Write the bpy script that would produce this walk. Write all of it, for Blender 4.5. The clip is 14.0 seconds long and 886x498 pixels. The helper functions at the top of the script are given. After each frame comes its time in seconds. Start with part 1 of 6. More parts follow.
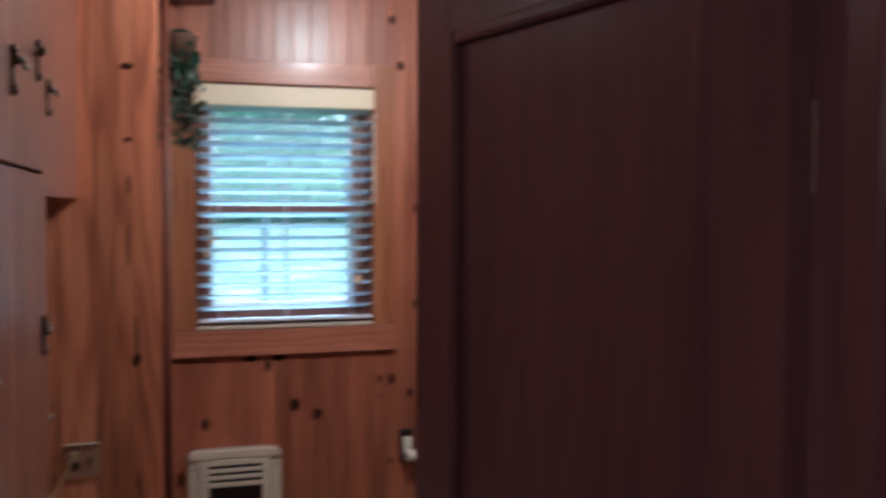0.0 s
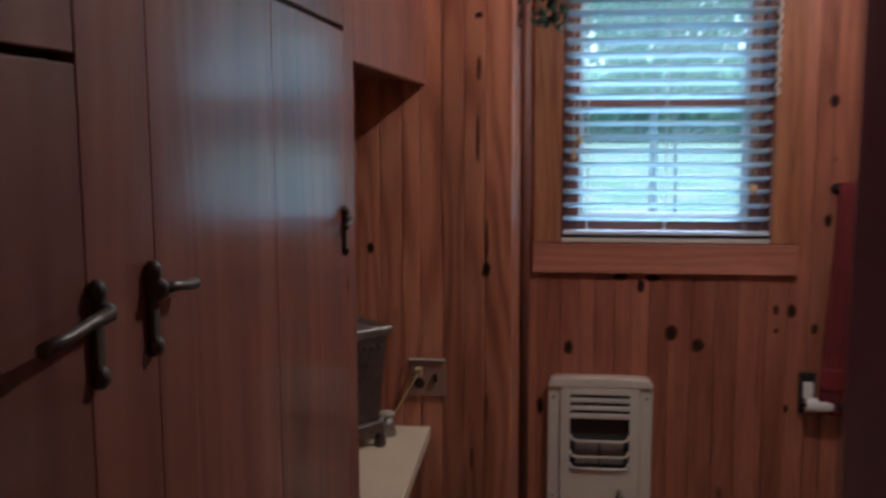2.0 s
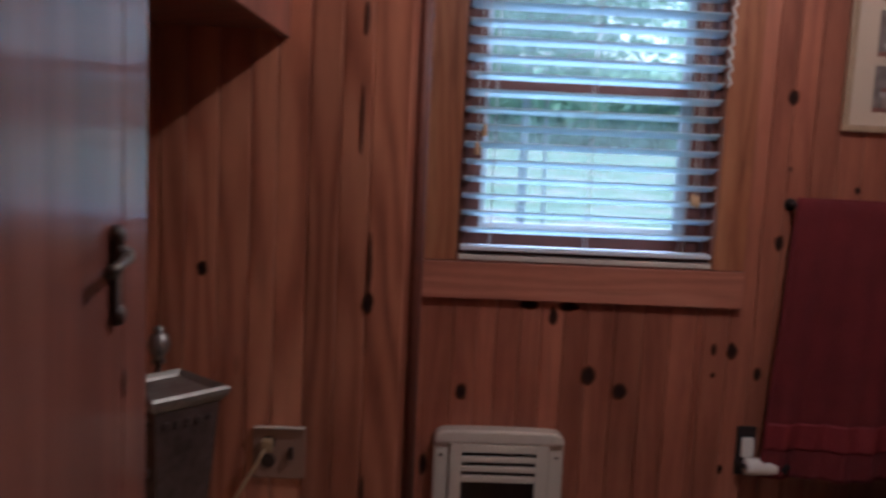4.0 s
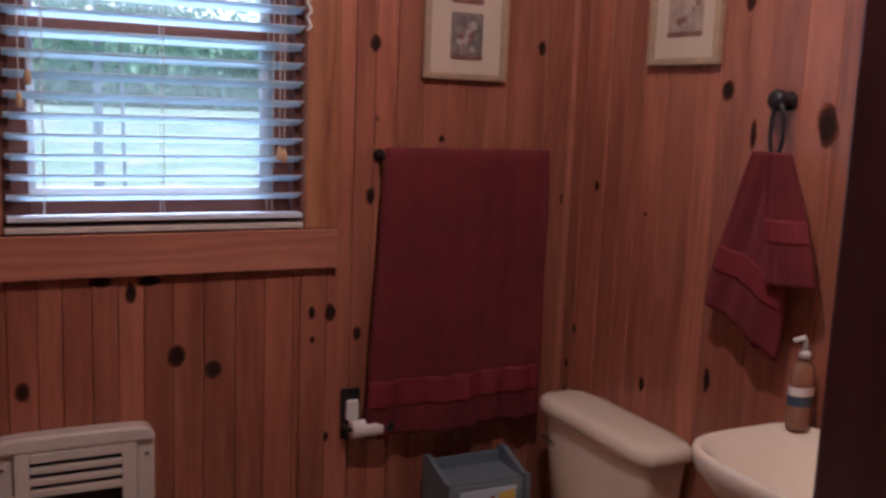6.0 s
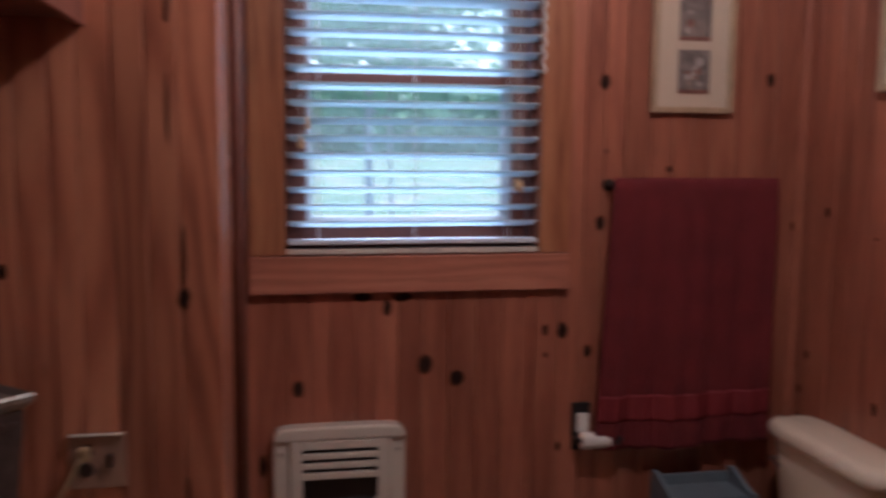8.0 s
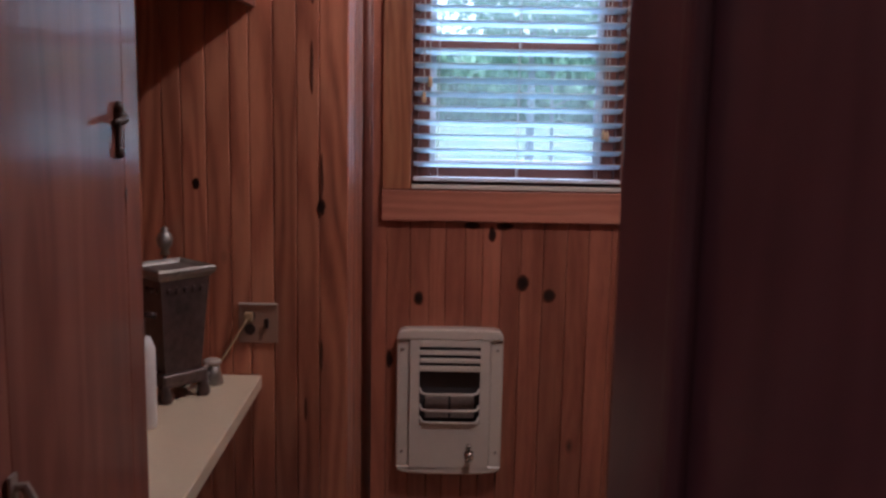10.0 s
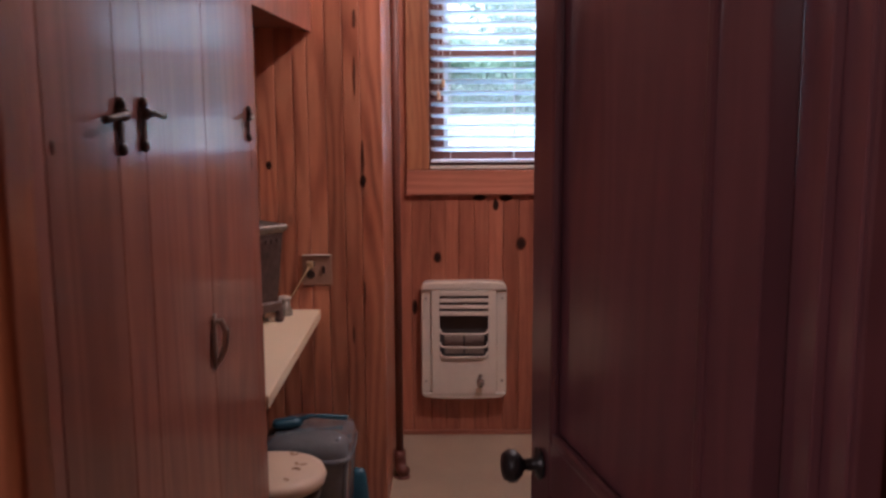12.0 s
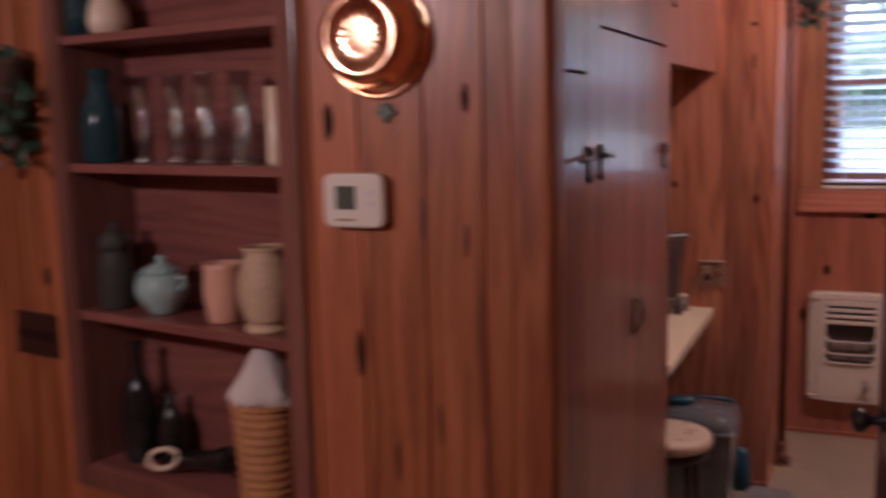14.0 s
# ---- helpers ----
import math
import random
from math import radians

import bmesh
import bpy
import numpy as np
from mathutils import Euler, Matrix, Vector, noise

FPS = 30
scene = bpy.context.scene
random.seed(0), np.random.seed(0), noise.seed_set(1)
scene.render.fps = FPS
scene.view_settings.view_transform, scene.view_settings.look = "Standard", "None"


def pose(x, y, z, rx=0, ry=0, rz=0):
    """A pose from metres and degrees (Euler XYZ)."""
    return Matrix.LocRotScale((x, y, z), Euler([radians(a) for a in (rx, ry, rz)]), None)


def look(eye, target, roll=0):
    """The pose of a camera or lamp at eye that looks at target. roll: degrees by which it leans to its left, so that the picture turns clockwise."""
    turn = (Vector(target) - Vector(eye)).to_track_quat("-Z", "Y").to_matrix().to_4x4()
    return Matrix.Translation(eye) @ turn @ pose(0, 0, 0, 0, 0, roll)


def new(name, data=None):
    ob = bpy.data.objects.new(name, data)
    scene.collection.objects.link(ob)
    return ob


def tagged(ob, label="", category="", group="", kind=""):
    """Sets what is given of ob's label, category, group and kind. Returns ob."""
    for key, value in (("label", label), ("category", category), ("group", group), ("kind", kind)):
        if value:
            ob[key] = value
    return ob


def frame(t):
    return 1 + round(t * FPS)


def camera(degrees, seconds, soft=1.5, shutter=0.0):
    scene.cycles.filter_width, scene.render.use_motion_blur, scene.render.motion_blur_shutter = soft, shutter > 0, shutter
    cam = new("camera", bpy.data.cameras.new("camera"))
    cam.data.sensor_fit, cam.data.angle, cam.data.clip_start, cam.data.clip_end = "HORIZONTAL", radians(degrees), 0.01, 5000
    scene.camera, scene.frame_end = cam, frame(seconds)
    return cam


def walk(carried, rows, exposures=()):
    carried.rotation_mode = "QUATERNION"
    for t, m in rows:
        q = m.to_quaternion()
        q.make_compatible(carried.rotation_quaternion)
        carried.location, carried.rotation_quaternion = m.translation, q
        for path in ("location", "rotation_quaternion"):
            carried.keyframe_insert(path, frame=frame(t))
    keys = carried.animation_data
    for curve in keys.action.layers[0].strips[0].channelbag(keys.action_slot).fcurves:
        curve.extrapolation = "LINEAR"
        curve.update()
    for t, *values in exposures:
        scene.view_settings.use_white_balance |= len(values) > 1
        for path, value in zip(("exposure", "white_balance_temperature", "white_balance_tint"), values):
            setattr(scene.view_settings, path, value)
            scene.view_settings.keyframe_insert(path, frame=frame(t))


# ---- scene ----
cam = camera(49.8, 14.0, soft=2.7, shutter=0.7)
PATH = [
    (0, (-0.079, -4.182, 1.801), (0.506, -2.273, 1.707), 0.2),
    (0.5, (0.011, -4.099, 1.782), (0.272, -2.121, 1.643), 0.1),
    (1, (0.030, -3.969, 1.753), (0.089, -1.978, 1.570), 0.6),
    (1.5, (0.046, -3.772, 1.730), (-0.035, -1.786, 1.504), -0.7),
    (2, (0.045, -3.618, 1.702), (-0.168, -1.646, 1.443), -0.2),
    (2.2, (0.042, -3.522, 1.716), (-0.204, -1.560, 1.418), 0.3),
    (4.3, (-0.062, -2.741, 1.656), (0.156, -0.770, 1.398), 2.3),
    (4.5, (-0.060, -2.695, 1.654), (0.267, -0.739, 1.391), 1.7),
    (5, (-0.031, -2.611, 1.667), (0.556, -0.723, 1.367), 2.0),
    (5.5, (0.014, -2.588, 1.635), (0.794, -0.771, 1.334), 1.8),
    (6, (0.027, -2.562, 1.629), (0.917, -0.797, 1.321), 2.3),
    (6.5, (0.022, -2.569, 1.63), (0.943, -0.82, 1.326), 2.8),
    (7, (0.02, -2.606, 1.639), (0.866, -0.819, 1.337), 2.9),
    (7.5, (0.047, -2.707, 1.632), (0.686, -0.833, 1.349), 1.8),
    (8, (0.019, -2.824, 1.614), (0.403, -0.875, 1.377), 0.6),
    (8.5, (0.079, -3.017, 1.584), (0.181, -1.030, 1.384), 0.6),
    (9, (0.096, -3.169, 1.563), (0.142, -1.186, 1.308), 1.7),
    (9.2, (0.115, -3.233, 1.577), (0.158, -1.256, 1.277), 1.9),
    (11.3, (0.207, -4.015, 1.566), (0.200, -2.039, 1.258), -0.6),
    (11.5, (0.206, -4.130, 1.573), (0.205, -2.154, 1.260), -0.4),
    (12, (0.187, -4.353, 1.583), (0.176, -2.378, 1.269), -0.3),
    (12.5, (0.176, -4.510, 1.618), (0.113, -2.537, 1.293), -0.6),
    (13, (0.233, -4.690, 1.648), (-0.060, -2.739, 1.320), -1.8),
    (13.5, (0.260, -4.866, 1.678), (-0.277, -2.966, 1.361), -1.1),
    (14, (0.283, -5.095, 1.664), (-0.516, -3.283, 1.386), -1.3),
]
walk(cam, [(t, look(eye, target, roll)) for t, eye, target, roll in PATH],
     exposures=[(0, 2.12, 4520, 2), (0.5, 1.58, 4520, 3), (1, 1.60, 4470, 3), (2, 1.64, 4520, 4), (4.5, 1.42, 4650, 15), (5.5, 1.66, 4830, 18), (6.5, 1.85, 5080, 27), (7, 1.89, 5080, 27), (8, 1.64, 4850, 19),
                (9, 1.55, 4700, 17), (11.5, 2.34, 4980, 25), (13, 2.50, 5340, 32), (14, 2.31, 5350, 36)])

# ---- world, sun, lamps ----
world = bpy.data.worlds.new("world")
scene.world = world
world.use_nodes = True
wn = world.node_tree
sky = wn.nodes.new("ShaderNodeTexSky")
sky.sky_type = "NISHITA"
sky.sun_disc = False
sky.sun_elevation = radians(61)
sky.sun_rotation = radians(15)
sky.air_density, sky.dust_density = 1.0, 3.0
wn.links.new(sky.outputs[0], wn.nodes["Background"].inputs[0])
wn.nodes["Background"].inputs[1].default_value = 0.15

sun_data = bpy.data.lights.new("sun", "SUN")
sun_data.energy, sun_data.angle, sun_data.color = 2.7, radians(12), (1.0, 0.97, 0.93)
sun = new("sun", sun_data)
sun.matrix_world = look((0, 0, 10), (-1.2, -4.6, 1.5))

LAMP_BATH, LAMP_HALL = 11.5, 9.5


# ---- materials ----
def mat_base(name):
    m = bpy.data.materials.new(name)
    m.use_nodes = True
    nt = m.node_tree
    return m, nt, nt.nodes["Principled BSDF"]


def nd(nt, kind, **inputs):
    n = nt.nodes.new(kind)
    for k, v in inputs.items():
        n.inputs[k.replace("_", " ")].default_value = v
    return n


def ramp(nt, fac, stops):
    r = nt.nodes.new("ShaderNodeValToRGB")
    els = r.color_ramp.elements
    els[0].position, els[0].color = stops[0][0], (*stops[0][1], 1)
    els[1].position, els[1].color = stops[-1][0], (*stops[-1][1], 1)
    for p, c in stops[1:-1]:
        e = els.new(p)
        e.color = (*c, 1)
    nt.links.new(fac, r.inputs[0])
    return r.outputs[0]


def mixc(nt, fac, a, b, mode="MIX"):
    n = nt.nodes.new("ShaderNodeMix")
    n.data_type, n.blend_type = "RGBA", mode
    for sock, v in ((n.inputs[0], fac), (n.inputs[6], a), (n.inputs[7], b)):
        if isinstance(v, (int, float)):
            sock.default_value = v
        elif isinstance(v, tuple):
            sock.default_value = (*v, 1) if len(v) == 3 else v
        else:
            nt.links.new(v, sock)
    return n.outputs[2]


def math_node(nt, op, a, b=0.0, c=0.0):
    n = nt.nodes.new("ShaderNodeMath")
    n.operation = op
    for i, v in enumerate((a, b, c)):
        if isinstance(v, (int, float)):
            n.inputs[i].default_value = v
        else:
            nt.links.new(v, n.inputs[i])
    return n.outputs[0]


def bump(nt, bsdf, height, strength=0.2, distance=0.002):
    b = nd(nt, "ShaderNodeBump", Strength=strength, Distance=distance)
    nt.links.new(height, b.inputs["Height"])
    nt.links.new(b.outputs[0], bsdf.inputs["Normal"])


def wood(name, dark, mid, light, rough=0.38, coat=0.35, knots=True, along="z", coat_rough=0.16, ring=26.0, relief=0.16, fibre=160.0, streaks=0.55, spec=0.5, figure=0.17):
    """Varnished softwood: growth figure along one axis, fine fibres, small knots."""
    m, nt, p = mat_base(name)
    co = nt.nodes.new("ShaderNodeTexCoord")
    info = nt.nodes.new("ShaderNodeObjectInfo")
    sep = nt.nodes.new("ShaderNodeSeparateXYZ")
    nt.links.new(co.outputs["Object"], sep.inputs[0])
    x, y, z = sep.outputs
    if along == "z":
        u, v = math_node(nt, "ADD", x, y), z
    elif along == "y":
        u, v = math_node(nt, "ADD", x, z), y
    else:
        u, v = math_node(nt, "ADD", y, z), x
    shift = math_node(nt, "MULTIPLY", info.outputs["Random"], 17.0)
    comb = nt.nodes.new("ShaderNodeCombineXYZ")
    nt.links.new(math_node(nt, "ADD", u, shift), comb.inputs[0])
    nt.links.new(math_node(nt, "ADD", math_node(nt, "MULTIPLY", v, 0.13), shift), comb.inputs[1])
    nt.links.new(shift, comb.inputs[2])
    warp = nd(nt, "ShaderNodeTexNoise", Scale=5.0, Detail=2.0)
    nt.links.new(comb.outputs[0], warp.inputs["Vector"])
    rings = math_node(nt, "ADD", math_node(nt, "MULTIPLY", math_node(nt, "ADD", u, shift), ring),
                      math_node(nt, "MULTIPLY", warp.outputs["Fac"], 9.0))
    wave = math_node(nt, "MULTIPLY_ADD", math_node(nt, "SINE", math_node(nt, "MULTIPLY", rings, 6.283)), 0.5, 0.5)
    fine = nd(nt, "ShaderNodeTexNoise", Scale=fibre, Detail=3.0)
    nt.links.new(comb.outputs[0], fine.inputs["Vector"])
    blot = nd(nt, "ShaderNodeTexNoise", Scale=11.0, Detail=3.0)
    nt.links.new(comb.outputs[0], blot.inputs["Vector"])
    f = math_node(nt, "ADD", math_node(nt, "MULTIPLY", wave, figure),
                  math_node(nt, "ADD", math_node(nt, "MULTIPLY", fine.outputs["Fac"], 0.22), math_node(nt, "MULTIPLY", blot.outputs["Fac"], 0.70)))
    col = ramp(nt, f, [(0.25, dark), (0.55, mid), (0.85, light)])
    tone = math_node(nt, "MULTIPLY_ADD", info.outputs["Random"], 0.34, 0.83)
    col = mixc(nt, 1.0, col, tone, "MULTIPLY")
    sv = nt.nodes.new("ShaderNodeCombineXYZ")
    nt.links.new(math_node(nt, "ADD", u, shift), sv.inputs[0])
    nt.links.new(math_node(nt, "MULTIPLY_ADD", v, 0.07, shift), sv.inputs[1])
    streak = nd(nt, "ShaderNodeTexNoise", Scale=34.0, Detail=3.0, Distortion=0.6)
    nt.links.new(sv.outputs[0], streak.inputs["Vector"])
    sk = ramp(nt, streak.outputs["Fac"], [(0.56, (0, 0, 0)), (0.74, (streaks, streaks, streaks))])
    col = mixc(nt, sk, col, tuple(c * 0.55 for c in dark))
    if knots:
        kv = nt.nodes.new("ShaderNodeCombineXYZ")
        nt.links.new(math_node(nt, "ADD", u, shift), kv.inputs[0])
        nt.links.new(math_node(nt, "ADD", math_node(nt, "MULTIPLY", v, 0.45), shift), kv.inputs[1])
        vor = nd(nt, "ShaderNodeTexVoronoi", Scale=3.4, Randomness=1.0)
        nt.links.new(kv.outputs[0], vor.inputs["Vector"])
        k = ramp(nt, vor.outputs["Distance"], [(0.0, (1, 1, 1)), (0.018, (0.85, 0.85, 0.85)), (0.06, (0, 0, 0))])
        col = mixc(nt, k, col, (0.035, 0.014, 0.009))
    nt.links.new(col, p.inputs["Base Color"])
    rr = math_node(nt, "MULTIPLY_ADD", blot.outputs["Fac"], 0.22, rough - 0.11)
    nt.links.new(rr, p.inputs["Roughness"])
    p.inputs["Specular IOR Level"].default_value = spec
    p.inputs["Coat Weight"].default_value = coat
    p.inputs["Coat Roughness"].default_value = coat_rough
    hh = math_node(nt, "ADD", math_node(nt, "MULTIPLY", wave, 0.5), fine.outputs["Fac"])
    bump(nt, p, hh, relief, 0.0012)
    return m


def plain(name, color, rough=0.5, metal=0.0, var=0.12, scale=30.0, bump_s=0.0, coat=0.0, trans=0.0, sheen=0.0, ior=1.45):
    """A painted, glazed, cast or woven surface with mottling at two scales."""
    m, nt, p = mat_base(name)
    co = nt.nodes.new("ShaderNodeTexCoord")
    a = nd(nt, "ShaderNodeTexNoise", Scale=scale, Detail=4.0)
    b = nd(nt, "ShaderNodeTexNoise", Scale=scale * 0.12, Detail=2.0)
    for n in (a, b):
        nt.links.new(co.outputs["Object"], n.inputs["Vector"])
    f = math_node(nt, "ADD", math_node(nt, "MULTIPLY", a.outputs["Fac"], 0.5), math_node(nt, "MULTIPLY", b.outputs["Fac"], 0.5))
    lo = tuple(c * (1 - var) for c in color)
    hi = tuple(min(1.0, c * (1 + var)) for c in color)
    nt.links.new(ramp(nt, f, [(0.3, lo), (0.7, hi)]), p.inputs["Base Color"])
    nt.links.new(math_node(nt, "MULTIPLY_ADD", f, 0.16, max(0.02, rough - 0.08)), p.inputs["Roughness"])
    p.inputs["Metallic"].default_value = metal
    p.inputs["Coat Weight"].default_value = coat
    p.inputs["Transmission Weight"].default_value = trans
    p.inputs["IOR"].default_value = ior
    if sheen:
        p.inputs["Sheen Weight"].default_value = sheen
    if bump_s:
        bump(nt, p, a.outputs["Fac"], bump_s, 0.003)
    return m


PINE = wood("knotty_pine", (0.175, 0.056, 0.031), (0.347, 0.123, 0.066), (0.490, 0.200, 0.109), streaks=0.34, figure=0.10, ring=18.0, coat=0.30, coat_rough=0.30)
# Flat-sawn figure, also lightened to make up for weak lamp light on the outlet wall.
PINE_FLAT_LIT = wood("flat_sawn_pine_lit", (0.196, 0.062, 0.034), (0.412, 0.146, 0.074), (0.559, 0.229, 0.119), streaks=0.25, coat=0.30, coat_rough=0.30, ring=17.0, figure=0.34)
PINE_TRIM = wood("pine_trim", (0.242, 0.087, 0.052), (0.378, 0.147, 0.086), (0.475, 0.212, 0.129), along="x", knots=False)
PINE_HALL = wood("knotty_pine_hall", (0.152, 0.044, 0.017), (0.370, 0.120, 0.044), (0.540, 0.192, 0.074), rough=0.46, coat=0.26, coat_rough=0.28, streaks=0.70, spec=0.3)
PINE_DOOR = wood("closet_pine", (0.167, 0.059, 0.043), (0.252, 0.094, 0.063), (0.332, 0.136, 0.093), rough=0.55, coat=0.6, coat_rough=0.12, spec=0.2, knots=False, ring=5.0, relief=0.04, fibre=45.0, streaks=0.22)
SHELF_WOOD = wood("shelf_pine", (0.152, 0.055, 0.046), (0.228, 0.082, 0.066), (0.295, 0.115, 0.088), along="x", knots=False, coat=0.3)
# Door stain; also darkens the hinge-side jamb, casing and hall boards for dim light.
RED_DOOR = wood("dark_red_stain_and_shade", (0.088, 0.036, 0.045), (0.123, 0.049, 0.058), (0.159, 0.066, 0.074), rough=0.36, coat=0.42, knots=False, ring=5.0, streaks=0.18, relief=0.06, fibre=60.0)
JAMB = wood("jamb_stain", (0.133, 0.054, 0.043), (0.190, 0.078, 0.057), (0.247, 0.107, 0.078), rough=0.35, coat=0.4, knots=False)
GROOVE = plain("joint_shadow_wood", (0.07, 0.022, 0.01), 0.7)


def knot_mat():
    """Dark heart of a branch, browner towards its rim."""
    m, nt, p = mat_base("pine_knot")
    co = nt.nodes.new("ShaderNodeTexCoord")
    dist = nt.nodes.new("ShaderNodeVectorMath")
    dist.operation = "DISTANCE"
    flat = nt.nodes.new("ShaderNodeVectorMath")
    flat.operation = "MULTIPLY"
    nt.links.new(co.outputs["Generated"], flat.inputs[0])
    flat.inputs[1].default_value = (1.0, 0.0, 1.0)
    nt.links.new(flat.outputs[0], dist.inputs[0])
    dist.inputs[1].default_value = (0.5, 0.0, 0.5)
    a = nd(nt, "ShaderNodeTexNoise", Scale=7.0, Detail=3.0)
    nt.links.new(co.outputs["Generated"], a.inputs["Vector"])
    f = math_node(nt, "ADD", dist.outputs["Value"], math_node(nt, "MULTIPLY_ADD", a.outputs["Fac"], 0.22, -0.11))
    nt.links.new(ramp(nt, f, [(0.24, (0.026, 0.013, 0.011)), (0.38, (0.068, 0.027, 0.017)), (0.50, (0.22, 0.078, 0.040))]), p.inputs["Base Color"])
    p.inputs["Roughness"].default_value = 0.6
    p.inputs["Specular IOR Level"].default_value = 0.06
    return m


KNOT = knot_mat()
PITCH_STREAK = plain("pitch_streak", (0.105, 0.036, 0.020), 0.5, var=0.4, scale=60)
WHITE_ENAMEL = plain("white_enamel", (0.68, 0.62, 0.52), 0.20, var=0.04, coat=0.7)
PORCELAIN = plain("cream_porcelain", (0.82, 0.72, 0.56), 0.12, var=0.03, scale=8, coat=0.4)
BLACK_IRON = plain("black_iron", (0.018, 0.017, 0.018), 0.38, var=0.3, bump_s=0.1)
WORN_IRON = plain("worn_iron", (0.17, 0.145, 0.12), 0.42, metal=0.6, var=0.5, scale=70, bump_s=0.1)
LATCH_IRON = plain("rusty_iron", (0.110, 0.078, 0.062), 0.55, var=0.45, scale=60, bump_s=0.2)
PULL_METAL = plain("dull_pull_metal", (0.40, 0.33, 0.28), 0.4, metal=0.4, var=0.3, scale=60)
DARK_VOID = plain("dark_recess", (0.060, 0.052, 0.050), 0.8)
CERAMIC = plain("radiant_ceramic", (0.22, 0.17, 0.14), 0.7, var=0.25, scale=90, bump_s=0.3)
STEEL = plain("worn_nickel", (0.45, 0.42, 0.38), 0.28, metal=1.0, var=0.2)
BRONZE = plain("aged_bronze", (0.105, 0.074, 0.064), 0.40, metal=0.30, var=0.45, scale=45, bump_s=0.25)
PEWTER = plain("pewter_rim", (0.34, 0.315, 0.285), 0.42, metal=0.8, var=0.25, scale=60, bump_s=0.2)
LAMINATE = plain("cream_laminate", (0.72, 0.60, 0.42), 0.32, var=0.04, scale=60)
BLIND = plain("white_blind", (0.72, 0.76, 0.80), 0.35, var=0.03)
VALANCE = plain("cream_valance", (0.74, 0.66, 0.48), 0.4, var=0.04)
CORD = plain("white_cord", (0.7, 0.68, 0.62), 0.8)
TASSEL = plain("wood_tassel", (0.62, 0.42, 0.22), 0.5, var=0.2)
SASH = plain("brown_sash", (0.13, 0.045, 0.028), 0.5, var=0.2)
SILL = plain("aluminium_sill", (0.62, 0.56, 0.48), 0.45, var=0.08)
SCREEN_GREY = plain("storm_frame", (0.55, 0.60, 0.66), 0.5, var=0.06)
MATBOARD = plain("mat_board", (0.56, 0.46, 0.34), 0.8, var=0.03, scale=80)
FRAME_GILT = plain("gilt_frame", (0.40, 0.29, 0.18), 0.38, metal=0.2, var=0.25)
PRINT_DARK = plain("print_grey", (0.16, 0.14, 0.125), 0.6, var=0.75, scale=40)
PRINT_PALE = plain("print_pale", (0.34, 0.26, 0.20), 0.6, var=0.5, scale=32)
PRINT_RUST = plain("print_rust", (0.19, 0.085, 0.06), 0.6, var=0.4, scale=40)
PETAL = plain("print_petal", (0.36, 0.33, 0.29), 0.6, var=0.15, scale=60)
PAPER = plain("white_paper", (0.80, 0.76, 0.70), 0.9, var=0.04, bump_s=0.05)
BLUE_PAINT = plain("blue_grey_paint", (0.15, 0.19, 0.22), 0.5, var=0.15, bump_s=0.05)
YELLOW = plain("yellow_paint", (0.62, 0.42, 0.05), 0.5)
RED_PRINT = plain("red_print", (0.35, 0.03, 0.03), 0.5)
SKY_PRINT = plain("pale_blue_print", (0.42, 0.50, 0.58), 0.5)
GREY_TUB = plain("grey_plastic", (0.27, 0.29, 0.31), 0.12, var=0.15, trans=0.45, coat=0.6)
TEAL_PLASTIC = plain("blue_plastic", (0.022, 0.090, 0.135), 0.35, var=0.15)
SEAT_VINYL = plain("cream_seat", (0.62, 0.48, 0.35), 0.45, var=0.06, scale=20)
SEAT_MARK = plain("seat_print", (0.35, 0.19, 0.10), 0.5, var=0.2)
MAT_GREY = plain("grey_mat", (0.20, 0.20, 0.20), 0.95, var=0.2, scale=300, bump_s=0.6, sheen=0.3)
SOAP_CLEAR = plain("clear_plastic", (0.62, 0.33, 0.20), 0.10, var=0.05, trans=0.6)
LABEL_BLUE = plain("blue_label", (0.035, 0.07, 0.11), 0.4)
LABEL_WHITE = plain("white_label", (0.7, 0.68, 0.66), 0.4)
BRASS_PLATE = plain("tan_plate", (0.36, 0.215, 0.150), 0.32, var=0.1)
PLUG_CAP = plain("dull_cap", (0.46, 0.38, 0.31), 0.5, var=0.1)
PLUG = plain("yellowed_plug", (0.42, 0.29, 0.15), 0.4)
COPPER = plain("polished_copper", (0.88, 0.53, 0.33), 0.16, metal=1.0, var=0.1, scale=50, bump_s=0.08)
THERMO = plain("thermostat_plastic", (0.76, 0.70, 0.60), 0.4, var=0.02)
LCD = plain("lcd_grey", (0.10, 0.115, 0.09), 0.2)
GREEN_PAINT = plain("green_enamel", (0.06, 0.10, 0.06), 0.4, var=0.3)
TEAL_GLASS = plain("teal_glass", (0.016, 0.085, 0.105), 0.06, var=0.1, trans=0.5, coat=0.5)
CELADON = plain("celadon_glaze", (0.32, 0.48, 0.46), 0.14, var=0.08, coat=0.6)
PINK_CERAMIC = plain("pink_ceramic", (0.70, 0.40, 0.28), 0.3, var=0.06)
TAN_WICKER = plain("tan_ribbed", (0.56, 0.40, 0.25), 0.6, var=0.2, scale=80, bump_s=0.4)
BASKET = plain("orange_wicker", (0.50, 0.24, 0.09), 0.65, var=0.3, scale=90, bump_s=0.5)
LINEN = plain("white_linen", (0.68, 0.62, 0.56), 0.9, var=0.05, scale=200, bump_s=0.2)
DARK_BOTTLE = plain("dark_glass", (0.012, 0.014, 0.016), 0.08, coat=0.5)
SMOKE_GLASS = plain("smoked_glass", (0.10, 0.11, 0.10), 0.06, var=0.1, trans=0.55)
